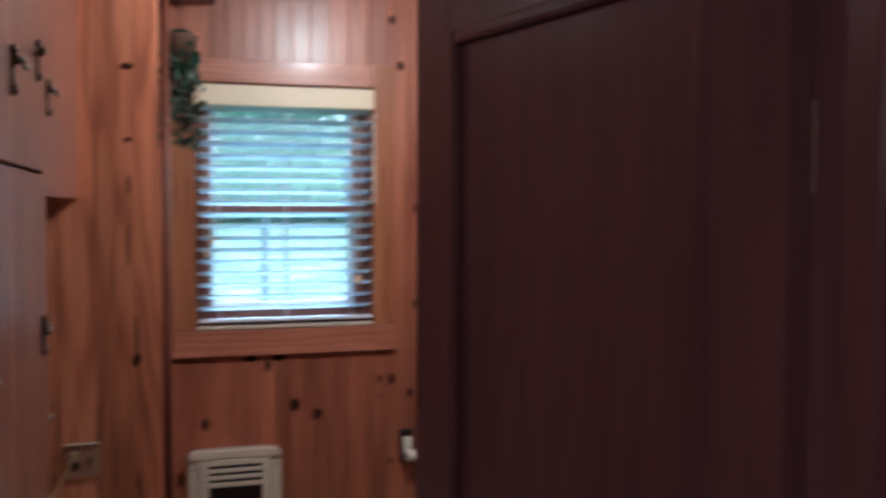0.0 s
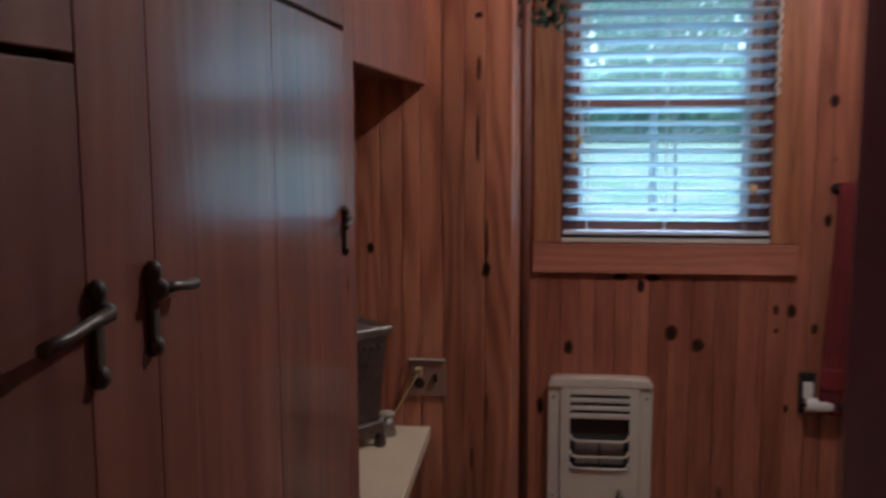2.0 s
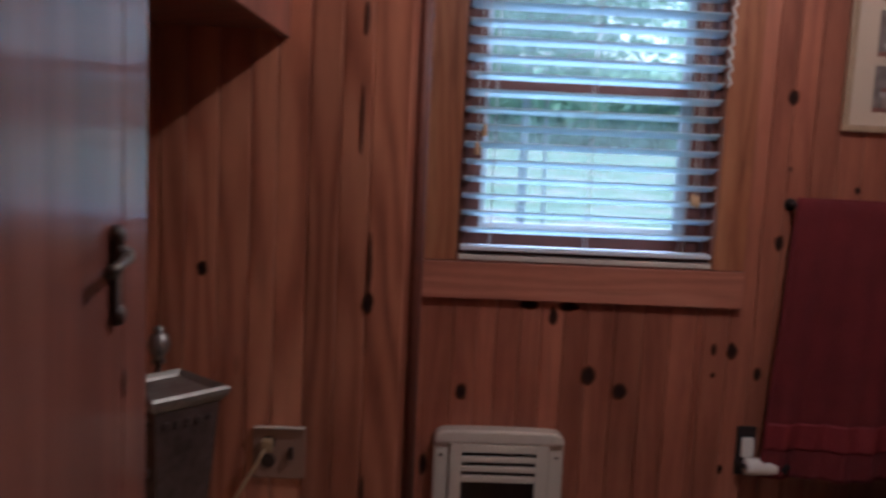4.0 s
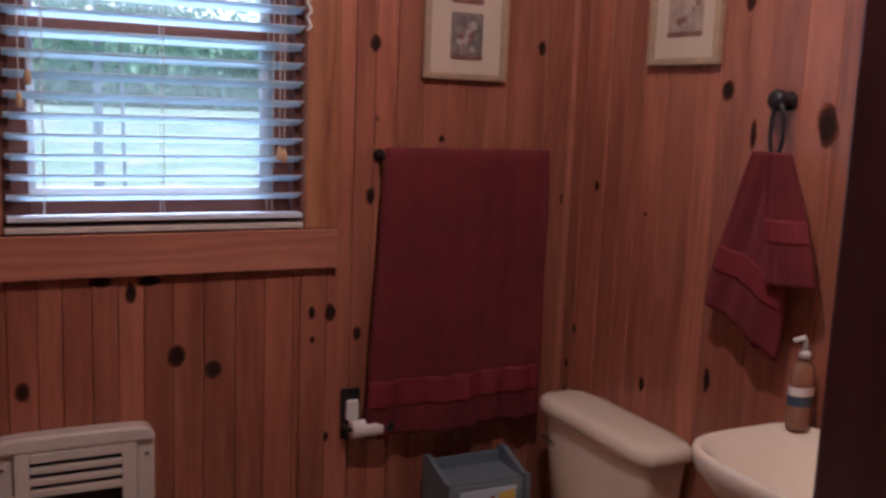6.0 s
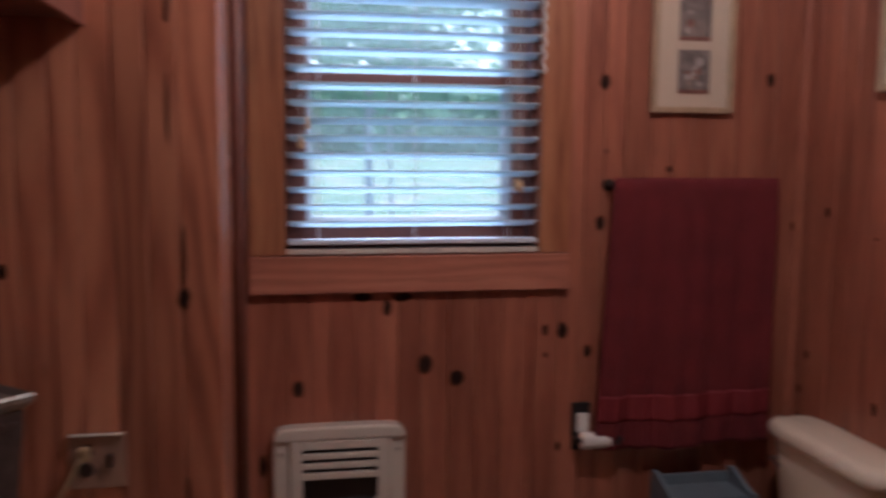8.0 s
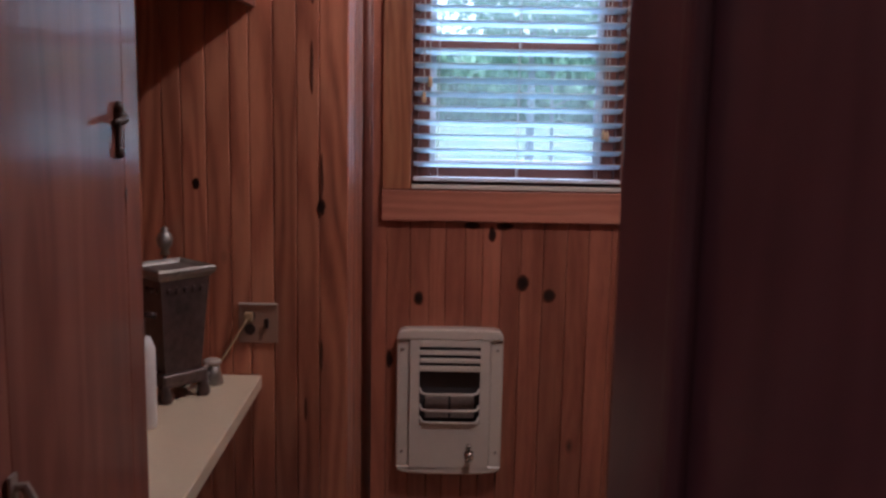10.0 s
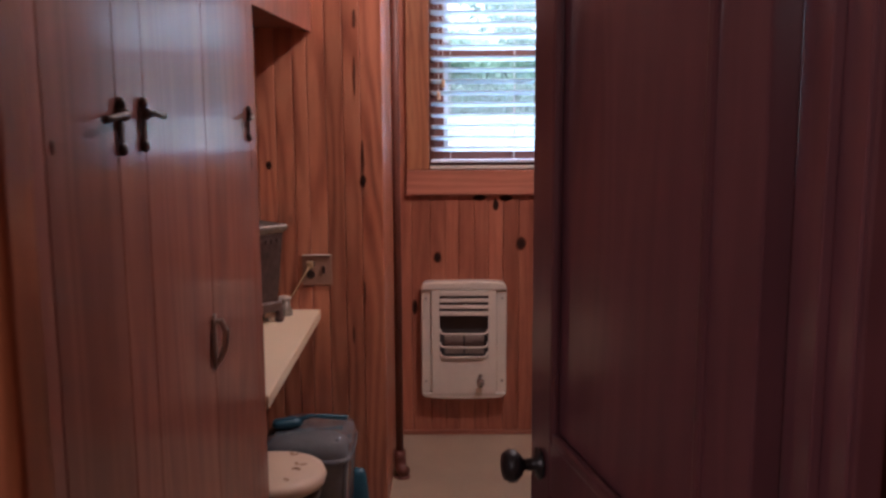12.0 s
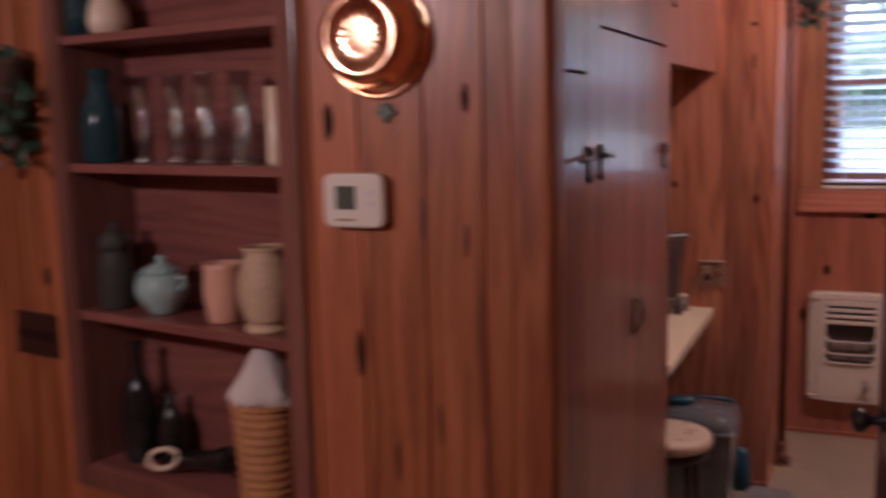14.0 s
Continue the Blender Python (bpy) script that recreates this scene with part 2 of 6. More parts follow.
CREAM_CER = plain("cream_ceramic", (0.70, 0.58, 0.42), 0.3, var=0.06)
SWITCH_BROWN = plain("brown_bakelite", (0.035, 0.015, 0.012), 0.3)
CEIL = plain("ceiling_paint", (0.74, 0.62, 0.47), 0.85, var=0.05, bump_s=0.1)
HALL_FLOOR = wood("hall_floor_wood", (0.20, 0.085, 0.04), (0.30, 0.135, 0.065), (0.40, 0.19, 0.09), along="y", knots=False)
LEAF = plain("ivy_leaf", (0.024, 0.060, 0.040), 0.45, var=0.5, scale=25)

BARK = plain("bark", (0.36, 0.34, 0.33), 0.9, var=0.4, scale=12, bump_s=0.6)
FOUNDATION = plain("rough_concrete", (0.32, 0.31, 0.29), 0.9, var=0.2, scale=18, bump_s=0.4)
STEM_BROWN = plain("stem_brown", (0.09, 0.05, 0.03), 0.8)


def towel_mat():
    m, nt, p = mat_base("red_terry")
    co = nt.nodes.new("ShaderNodeTexCoord")
    a = nd(nt, "ShaderNodeTexNoise", Scale=420.0, Detail=2.0)
    b = nd(nt, "ShaderNodeTexNoise", Scale=9.0, Detail=3.0)
    for n in (a, b):
        nt.links.new(co.outputs["Object"], n.inputs["Vector"])
    f = math_node(nt, "ADD", math_node(nt, "MULTIPLY", a.outputs["Fac"], 0.55), math_node(nt, "MULTIPLY", b.outputs["Fac"], 0.45))
    nt.links.new(ramp(nt, f, [(0.3, (0.084, 0.008, 0.010)), (0.7, (0.170, 0.016, 0.018))]), p.inputs["Base Color"])
    p.inputs["Roughness"].default_value = 0.95
    p.inputs["Sheen Weight"].default_value = 0.2
    p.inputs["Sheen Tint"].default_value = (0.6, 0.12, 0.12, 1)
    bump(nt, p, a.outputs["Fac"], 0.7, 0.003)
    return m


def lino_mat():
    m, nt, p = mat_base("beige_linoleum")
    co = nt.nodes.new("ShaderNodeTexCoord")
    a = nd(nt, "ShaderNodeTexNoise", Scale=140.0, Detail=4.0)
    b = nd(nt, "ShaderNodeTexNoise", Scale=3.0, Detail=3.0)
    for n in (a, b):
        nt.links.new(co.outputs["Object"], n.inputs["Vector"])
    f = math_node(nt, "ADD", math_node(nt, "MULTIPLY", a.outputs["Fac"], 0.6), math_node(nt, "MULTIPLY", b.outputs["Fac"], 0.4))
    nt.links.new(ramp(nt, f, [(0.32, (0.265, 0.208, 0.145)), (0.68, (0.395, 0.320, 0.230))]), p.inputs["Base Color"])
    p.inputs["Roughness"].default_value = 0.42
    bump(nt, p, a.outputs["Fac"], 0.05, 0.001)
    return m


def grass_mat():
    m, nt, p = mat_base("lawn")
    co = nt.nodes.new("ShaderNodeTexCoord")
    a = nd(nt, "ShaderNodeTexNoise", Scale=0.5, Detail=6.0)
    nt.links.new(co.outputs["Object"], a.inputs["Vector"])
    nt.links.new(ramp(nt, a.outputs["Fac"], [(0.38, (0.040, 0.085, 0.026)), (0.52, (0.066, 0.108, 0.038)), (0.64, (0.14, 0.125, 0.085))]), p.inputs["Base Color"])
    p.inputs["Roughness"].default_value = 0.95
    bump(nt, p, a.outputs["Fac"], 0.4, 0.05)
    return m


def pane_mat(name, gloss, rough, haze_mix=0.0):
    """Thin clear glass, with an optional pale scatter that puts outdoor haze into the pane."""
    m, nt, p = mat_base(name)
    nt.nodes.remove(p)
    mix = nt.nodes.new("ShaderNodeMixShader")
    tr = nt.nodes.new("ShaderNodeBsdfTransparent")
    gl = nt.nodes.new("ShaderNodeBsdfGlossy")
    gl.inputs["Roughness"].default_value = rough
    mix.inputs[0].default_value = gloss
    film_out = tr.outputs[0]
    if haze_mix:
        film = nt.nodes.new("ShaderNodeMixShader")
        sc = nt.nodes.new("ShaderNodeBsdfTranslucent")
        sc.inputs[0].default_value = (0.72, 0.86, 0.76, 1)
        co = nt.nodes.new("ShaderNodeTexCoord")
        a = nd(nt, "ShaderNodeTexNoise", Scale=9.0, Detail=3.0)
        nt.links.new(co.outputs["Object"], a.inputs["Vector"])
        nt.links.new(math_node(nt, "MULTIPLY_ADD", a.outputs["Fac"], haze_mix * 0.5, haze_mix * 0.75), film.inputs[0])
        nt.links.new(tr.outputs[0], film.inputs[1])
        nt.links.new(sc.outputs[0], film.inputs[2])
        film_out = film.outputs[0]
    nt.links.new(film_out, mix.inputs[1])
    nt.links.new(gl.outputs[0], mix.inputs[2])
    nt.links.new(mix.outputs[0], nt.nodes["Material Output"].inputs[0])
    return m


def bulb_mat(name, color, strength):
    m, nt, p = mat_base(name)
    p.inputs["Emission Color"].default_value = (*color, 1)
    p.inputs["Emission Strength"].default_value = strength
    p.inputs["Base Color"].default_value = (0.8, 0.75, 0.65, 1)
    return m


def slat_mat():
    """White plastic that lets some daylight through."""
    m, nt, p = mat_base("white_slat")
    p.inputs["Base Color"].default_value = (0.72, 0.80, 0.84, 1)
    p.inputs["Roughness"].default_value = 0.35
    tl = nt.nodes.new("ShaderNodeBsdfTranslucent")
    tl.inputs[0].default_value = (0.70, 0.82, 0.86, 1)
    mix = nt.nodes.new("ShaderNodeMixShader")
    mix.inputs[0].default_value = 0.5
    nt.links.new(p.outputs[0], mix.inputs[1])
    nt.links.new(tl.outputs[0], mix.inputs[2])
    nt.links.new(mix.outputs[0], nt.nodes["Material Output"].inputs[0])
    return m


def leaf_mat():
    """Thin leaves with the sky shining through."""
    m, nt, p = mat_base("tree_leaf")
    co = nt.nodes.new("ShaderNodeTexCoord")
    a = nd(nt, "ShaderNodeTexNoise", Scale=1.6, Detail=5.0)
    nt.links.new(co.outputs["Object"], a.inputs["Vector"])
    col = ramp(nt, a.outputs["Fac"], [(0.3, (0.14, 0.22, 0.14)), (0.7, (0.23, 0.33, 0.21))])
    nt.links.new(col, p.inputs["Base Color"])
    p.inputs["Roughness"].default_value = 0.55
    tl = nt.nodes.new("ShaderNodeBsdfTranslucent")
    nt.links.new(mixc(nt, 1.0, col, (1.9, 1.9, 1.9), "MULTIPLY"), tl.inputs[0])
    mix = nt.nodes.new("ShaderNodeMixShader")
    mix.inputs[0].default_value = 0.5
    nt.links.new(p.outputs[0], mix.inputs[1])
    nt.links.new(tl.outputs[0], mix.inputs[2])
    nt.links.new(mix.outputs[0], nt.nodes["Material Output"].inputs[0])
    return m


LEAF_OUT = leaf_mat()
SLAT = slat_mat()
TERRY = towel_mat()
LINO = lino_mat()
LAWN = grass_mat()
GLASS = pane_mat("stemware_glass", 0.28, 0.06)
GLASS_EDGE = pane_mat("cut_glass_edge", 0.6, 0.16)
PANE = pane_mat("picture_glazing", 0.04, 0.02)
# the panes' pale scatter stands in for haze over the garden
WINDOW_PANE = pane_mat("hazy_window_pane", 0.04, 0.02, 0.06)


# ---- building helpers ----
def mesh_of(name, bm, material, smooth=False):
    bmesh.ops.recalc_face_normals(bm, faces=bm.faces)
    me = bpy.data.meshes.new(name)
    bm.to_mesh(me)
    bm.free()
    me.materials.append(material)
    if smooth:
        for poly in me.polygons:
            poly.use_smooth = True
    return me


def part(name, bm, material, parent=None, label="", smooth=False):
    ob = new(name, mesh_of(name, bm, material, smooth))
    if parent is not None:
        ob.parent = parent
    if label:
        ob["label"] = label
    return ob


def thing(name, label, category, at=(0, 0, 0), turn=0.0, kind="", group=""):
    ob = new(name)
    ob.empty_display_size = 0.05
    ob.matrix_world = pose(*at, 0, 0, turn)
    bpy.context.view_layer.update()
    return tagged(ob, label, category, group, kind)


def box(x0, x1, y0, y1, z0, z1, bevel=0.0, seg=2, bm=None):
    own = bm is None
    b = bmesh.new()
    vs = [b.verts.new(v) for v in ((x0, y0, z0), (x1, y0, z0), (x1, y1, z0), (x0, y1, z0), (x0, y0, z1), (x1, y0, z1), (x1, y1, z1), (x0, y1, z1))]
    for f in ((0, 3, 2, 1), (4, 5, 6, 7), (0, 1, 5, 4), (1, 2, 6, 5), (2, 3, 7, 6), (3, 0, 4, 7)):
        b.faces.new([vs[i] for i in f])
    if bevel:
        bmesh.ops.bevel(b, geom=b.edges[:], offset=bevel, segments=seg, profile=0.6, affect="EDGES")
    if own:
        return b
    add(bm, b)
    return bm


def add(bm, b, m=None):
    """Adds bmesh b to bm, at the pose m."""
    if m is not None:
        b.transform(m)
    me = bpy.data.meshes.new("tmp")
    b.to_mesh(me)
    b.free()
    bm.from_mesh(me)
    bpy.data.meshes.remove(me)
    return bm


def lathe(profile, seg=32, sx=1.0, sy=1.0):
    """A turned body from (radius, height) pairs."""
    b = bmesh.new()
    rings = []
    for r, z in profile:
        if r < 1e-5:
            rings.append([b.verts.new((0, 0, z))])
        else:
            rings.append([b.verts.new((r * sx * math.cos(2 * math.pi * i / seg), r * sy * math.sin(2 * math.pi * i / seg), z)) for i in range(seg)])
    for a, c in zip(rings, rings[1:]):
        for i in range(seg):
            j = (i + 1) % seg
            if len(a) == 1 and len(c) > 1:
                b.faces.new((a[0], c[i], c[j]))
            elif len(c) == 1 and len(a) > 1:
                b.faces.new((a[i], a[j], c[0]))
            elif len(a) > 1:
                b.faces.new((a[i], a[j], c[j], c[i]))
    return b


def tube(points, r, seg=10, closed=False):
    """A round bar along a line of points."""
    b = bmesh.new()
    pts = [Vector(q) for q in points]
    n = len(pts)
    rings = []
    side = None
    for i, q in enumerate(pts):
        if closed:
            d = pts[(i + 1) % n] - pts[i - 1]
        else:
            d = pts[min(i + 1, n - 1)] - pts[max(i - 1, 0)]
        d.normalize()
        if side is None:
            side = d.orthogonal().normalized()
        else:
            side = (side - d * side.dot(d)).normalized()
        up = d.cross(side)
        rr = r[i] if isinstance(r, (list, tuple)) else r
        rings.append([b.verts.new(q + side * rr * math.cos(2 * math.pi * k / seg) + up * rr * math.sin(2 * math.pi * k / seg)) for k in range(seg)])
    pairs = list(zip(rings, rings[1:])) + ([(rings[-1], rings[0])] if closed else [])
    for a, c in pairs:
        for k in range(seg):
            b.faces.new((a[k], a[(k + 1) % seg], c[(k + 1) % seg], c[k]))
    if not closed:
        b.faces.new(rings[0][::-1])
        b.faces.new(rings[-1])
    return b


def prism(outline, z0, z1, bevel=0.0):
    """An upright body over a flat outline of (x, y)."""
    b = bmesh.new()
    lo = [b.verts.new((x, y, z0)) for x, y in outline]
    hi = [b.verts.new((x, y, z1)) for x, y in outline]
    b.faces.new(lo[::-1])
    b.faces.new(hi)
    for i in range(len(lo)):
        j = (i + 1) % len(lo)
        b.faces.new((lo[i], lo[j], hi[j], hi[i]))
    if bevel:
        bmesh.ops.recalc_face_normals(b, faces=b.faces)
        es = [e for e in b.edges if abs(e.verts[0].co.z - e.verts[1].co.z) < 1e-6]
        bmesh.ops.bevel(b, geom=es, offset=bevel, segments=3, profile=0.5, affect="EDGES")
    return b


def rounded(x0, x1, y0, y1, r, n=6):
    pts = []
    for cx, cy, a0 in ((x1 - r, y1 - r, 0), (x0 + r, y1 - r, 90), (x0 + r, y0 + r, 180), (x1 - r, y0 + r, 270)):
        for i in range(n + 1):
            a = radians(a0 + 90 * i / n)
            pts.append((cx + r * math.cos(a), cy + r * math.sin(a)))
    return pts


def frame_bm(x0, x1, z0, z1, w, y0, y1, bevel=0.004):
    """Four bars round an opening in the xz plane."""
    b = bmesh.new()
    box(x0, x0 + w, y0, y1, z0, z1, bevel, bm=b)
    box(x1 - w, x1, y0, y1, z0, z1, bevel, bm=b)
    box(x0 + w, x1 - w, y0, y1, z0, z0 + w, bevel, bm=b)
    box(x0 + w, x1 - w, y0, y1, z1 - w, z1, bevel, bm=b)
    return b


def board_bm(w, h, t=0.012, c=0.0026):
    """An upright lining board: width along x, face towards -y, foot at z = 0."""
    return prism([(0, 0), (w, 0), (w, -t + c), (w - c, -t), (c, -t), (0, -t + c)], 0, h)


def line_wall(parent, base, length, z0, z1, widths, material, rng, holes=()):
    """Lines a wall with upright boards. base: the pose of its lower left corner, x along the wall, -y out of it.
    holes: (from, to, low, high) along the wall that the boards leave free."""
    x = 0.0
    while x < length - 0.004:
        w = min(rng.choice(widths) * rng.uniform(0.94, 1.06), length - x)
        if length - x - w < 0.03:
            w = length - x
        for h in holes:
            for edge in (h[0], h[1]):
                if x + 0.012 < edge < x + w + 0.02:
                    w = edge - x
        spans = [(z0, z1)]
        for a, c, lo, hi in holes:
            if x + w / 2 > a and x + w / 2 < c:
                spans = [s for p0, p1 in spans for s in ((p0, min(p1, lo)), (max(p0, hi), p1)) if s[1] - s[0] > 0.01]
        for s0, s1 in spans:
            ob = part("board", board_bm(w - 0.001, s1 - s0, 0.012 + rng.uniform(-0.0006, 0.0006)), material, parent)
            ob.matrix_local = base @ Matrix.Translation((x, 0, s0))
        x += w


def structure(name, label, bm, material, category="wall"):
    return tagged(part(name, bm, material), label, category, kind="structure")


def knot(parent, m, rx, rz):
    """A dark branch knot, a low lens let into the board."""
    b = bmesh.new()
    bmesh.ops.create_uvsphere(b, u_segments=14, v_segments=8, radius=1.0)
    rng = random.Random(int(rx * 1e5 + rz * 3e5))
    off = rng.uniform(0, 50)
    tail_up, tail_dn = rng.uniform(0.0, 0.16), rng.uniform(0.0, 0.16)
    for v in b.verts:
        c = v.co.copy()
        v.co *= 1 + 0.22 * noise.noise(Vector((c.x * 1.3 + off, 0, c.z * 1.3)))
        v.co.z += (tail_up if c.z > 0 else -tail_dn) * abs(c.z) ** 5
        v.co.x += 0.25 * noise.noise(Vector((off, c.z * 1.5, 0)))
    b.transform(Matrix.Diagonal((rx * 1.12, 0.0010, rz * 1.12, 1)))
    ob = part("knot", b, PITCH_STREAK if rx < 0.0065 else KNOT, parent, smooth=True)
    ob.matrix_local = m
    return ob


# ---- large structure ----
CEIL_Z = 2.75
BACK, RIGHT, OUT_Y, OUT_X, CLOSET_X, FRONT = 0.0, 1.76, -0.85, -0.05, -0.30, -3.55
ALCOVE_X, END_Y = -0.92, -1.91
WIN = (0.105, 0.87, 1.275, 2.31)
rng = random.Random(4)

floor = structure("floor", "speckled beige linoleum bathroom floor", box(-1.1, 1.95, -3.47, 0.1, -0.06, 0.0), LINO, "floor")
hall_floor = structure("floor_hall", "brown wooden floor of the hall", box(-3.2, 2.6, -7.6, -3.474, -0.06, 0.0), HALL_FLOOR, "floor")
structure("floor_hall_corner", "brown wooden floor of the hall beside the niche wall", box(-3.2, -1.101, -3.473, -2.95, -0.06, 0.0), HALL_FLOOR, "floor")
structure("ceiling", "plain warm off-white painted ceiling", box(-3.2, 2.6, -7.6, 0.2, CEIL_Z, CEIL_Z + 0.08), CEIL, "ceiling")

# back wall, with its window opening
bm = bmesh.new()
t0 = BACK + 0.013
box(-1.1, WIN[0], t0, t0 + 0.14, 0, CEIL_Z, bm=bm)
box(WIN[1], 1.95, t0, t0 + 0.14, 0, CEIL_Z, bm=bm)
box(WIN[0], WIN[1], t0, t0 + 0.14, 0, WIN[2], bm=bm)
box(WIN[0], WIN[1], t0, t0 + 0.14, WIN[3], CEIL_Z, bm=bm)
wall_back = structure("wall_back", "back wall lined with varnished knotty pine boards", bm, GROOVE)
line_wall(wall_back, Matrix.Translation((OUT_X, t0, 0)), RIGHT - OUT_X, 0.0, CEIL_Z, (0.062, 0.07, 0.078, 0.07, 0.085), PINE, rng,
          holes=[(WIN[0] - OUT_X, WIN[1] - OUT_X, WIN[2], WIN[3])])
for x, z, rx, rz in ((1.078, 1.782, 0.016, 0.022), (1.635, 1.799, 0.013, 0.020), (1.077, 1.347, 0.014, 0.022), (0.961, 1.007, 0.017, 0.023),
                     (0.905, 1.010, 0.009, 0.018), (0.521, 0.915, 0.024, 0.028), (0.620, 0.867, 0.024, 0.024), (0.139, 0.851, 0.018, 0.024),
                     (1.742, 1.332, 0.010, 0.016), (1.045, 0.940, 0.012, 0.018), (0.908, 0.930, 0.007, 0.009), (1.090, 1.570, 0.006, 0.008),
                     (0.405, 1.095, 0.014, 0.024), (0.33, 1.128, 0.026, 0.014), (0.45, 1.126, 0.030, 0.012), (0.955, 0.63, 0.008, 0.014), (0.035, 1.62, 0.010, 0.020),
                     (1.30, 1.515, 0.009, 0.010), (0.03, 0.62, 0.012, 0.03), (1.0, 2.42, 0.015, 0.02), (0.96, 2.62, 0.014, 0.02)):
    knot(wall_back, Matrix.Translation((x, 0.0008, z)), rx, rz)

# right wall
t1 = RIGHT + 0.013
wall_right = structure("wall_right", "side wall lined with varnished knotty pine boards", box(t1, t1 + 0.1, -3.47, 0.013, 0, CEIL_Z), GROOVE)
side = Matrix.Translation((t1, 0.0, 0)) @ pose(0, 0, 0, 0, 0, -90)
line_wall(wall_right, side, 2.2, 0.0, CEIL_Z, (0.075, 0.085, 0.10, 0.12), PINE, rng)
ob = part("board", board_bm(1.2, CEIL_Z), PINE, wall_right)
ob.matrix_local = Matrix.Translation((t1, -2.2, 0)) @ pose(0, 0, 0, 0, 0, -90)
for y, z, rx, rz in ((-0.692, 1.681, 0.020, 0.024), (-0.157, 1.388, 0.011, 0.014), (-0.745, 1.902, 0.016, 0.026), (-0.436, 0.841, 0.012, 0.018),
                     (-0.084, 0.921, 0.009, 0.014), (-1.015, 1.610, 0.026, 0.045), (-0.79, 1.575, 0.010, 0.032), (-0.86, 1.07, 0.022, 0.016),
                     (-0.70, 0.93, 0.012, 0.03), (-0.05, 0.70, 0.008, 0.02), (-0.05, 0.80, 0.008, 0.014), (-0.40, 1.33, 0.007, 0.005)):
    knot(wall_right, Matrix.Translation((RIGHT - 0.0002, y, z)) @ pose(0, 0, 0, 0, 0, -90), rx, rz)
structure("trim_corner", "quarter-round pine moulding in the room corner",
          prism([(0, 0), (-0.018, 0), (-0.016, -0.009), (-0.009, -0.016), (0, -0.018)], 0.0, CEIL_Z), PINE, "trim").matrix_world = Matrix.Translation((RIGHT - 0.001, -0.001, 0))

# wall with the outlet, and its return to the back wall
wall_outlet = structure("wall_outlet", "short wall beside the alcove lined with varnished knotty pine",
                        box(-1.1, OUT_X - 0.013, OUT_Y + 0.013, BACK + 0.012, 0, CEIL_Z), GROOVE)
line_wall(wall_outlet, Matrix.Translation((ALCOVE_X, OUT_Y + 0.013, 0)), OUT_X - ALCOVE_X - 0.001, 0.0, CEIL_Z, (0.068, 0.055, 0.075, 0.062), PINE_FLAT_LIT, rng)
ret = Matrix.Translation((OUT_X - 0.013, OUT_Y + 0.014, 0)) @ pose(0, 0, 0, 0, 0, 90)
line_wall(wall_outlet, ret, -OUT_Y - 0.016, 0.0, CEIL_Z, (0.09, 0.075), PINE_FLAT_LIT, rng)
for x, z, rx, rz in ((-0.125, 1.280, 0.011, 0.020), (-0.124, 1.365, 0.0045, 0.055), (-0.148, 1.86, 0.006, 0.030), (-0.125, 0.86, 0.004, 0.04), (-0.17, 0.70, 0.004, 0.03),
                     (-0.148, 2.01, 0.010, 0.008), (-0.150, 2.25, 0.020, 0.010), (-0.47, 1.34, 0.010, 0.014), (-0.15, 1.66, 0.004, 0.06)):
    knot(wall_outlet, Matrix.Translation((x, OUT_Y - 0.0002, z)), rx, rz)

# alcove back, outer shell of the bathroom
structure("wall_left", "pine board wall at the back of the alcove and closet", box(-1.1, ALCOVE_X, -3.20, OUT_Y + 0.012, 0, CEIL_Z), PINE)

# front wall between bathroom and hall: niche, doorway
JL, JR, DOOR_Z = -0.190, 0.535, 2.165
NX0, NX1, NZ0, NZ1, NY = -1.400, -0.740, 0.855, 2.12, -3.372
BEND = Matrix.Translation((-0.665, FRONT, 0)) @ pose(0, 0, 0, 0, 0, -10) @ Matrix.Translation((0.665, -FRONT, 0))
y0, y1 = FRONT + 0.013, -3.40
bm = bmesh.new()
box(-0.664, JL - 0.02, y0, -3.492, 0, CEIL_Z, bm=bm)
box(JL - 0.02, JR + 0.02, y0, y1, DOOR_Z + 0.02, CEIL_Z, bm=bm)
box(JR + 0.02, 2.6, y0, y1, 0, CEIL_Z, bm=bm)
wall_front = structure("wall_front", "hall wall of wide varnished knotty pine boards round the doorway", bm, GROOVE)
line_wall(wall_front, Matrix.Translation((-0.664, y0, 0)), JL - 0.075 + 0.664, 0.0, CEIL_Z, (0.115, 0.14, 0.10, 0.13), PINE_HALL, rng)
bm = bmesh.new()
box(-3.2, NX0 - 0.02, y0, y1, 0, CEIL_Z, bm=bm)
box(NX1 + 0.02, -0.666, y0, y1, 0, CEIL_Z, bm=bm)
box(NX0 - 0.02, NX1 + 0.02, y0, y1, 0, NZ0 - 0.03, bm=bm)
box(NX0 - 0.02, NX1 + 0.02, y0, y1, NZ1 + 0.02, CEIL_Z, bm=bm)
wall_niche = structure("wall_niche", "hall wall of knotty pine boards with a shelf niche, turned slightly away", bm, GROOVE)
wall_niche.matrix_world = BEND
line_wall(wall_niche, Matrix.Translation((-2.4, y0, 0)), 2.4 - 0.666, 0.0, CEIL_Z, (0.115, 0.14, 0.10, 0.13), PINE_HALL, rng,
          holes=[(NX0 - 0.055 + 2.4, NX1 + 0.052 + 2.4, NZ0 - 0.06, NZ1 + 0.06)])
knot(wall_niche, Matrix.Translation((-1.521, FRONT + 0.0002, 1.30)), 0.012, 0.02)
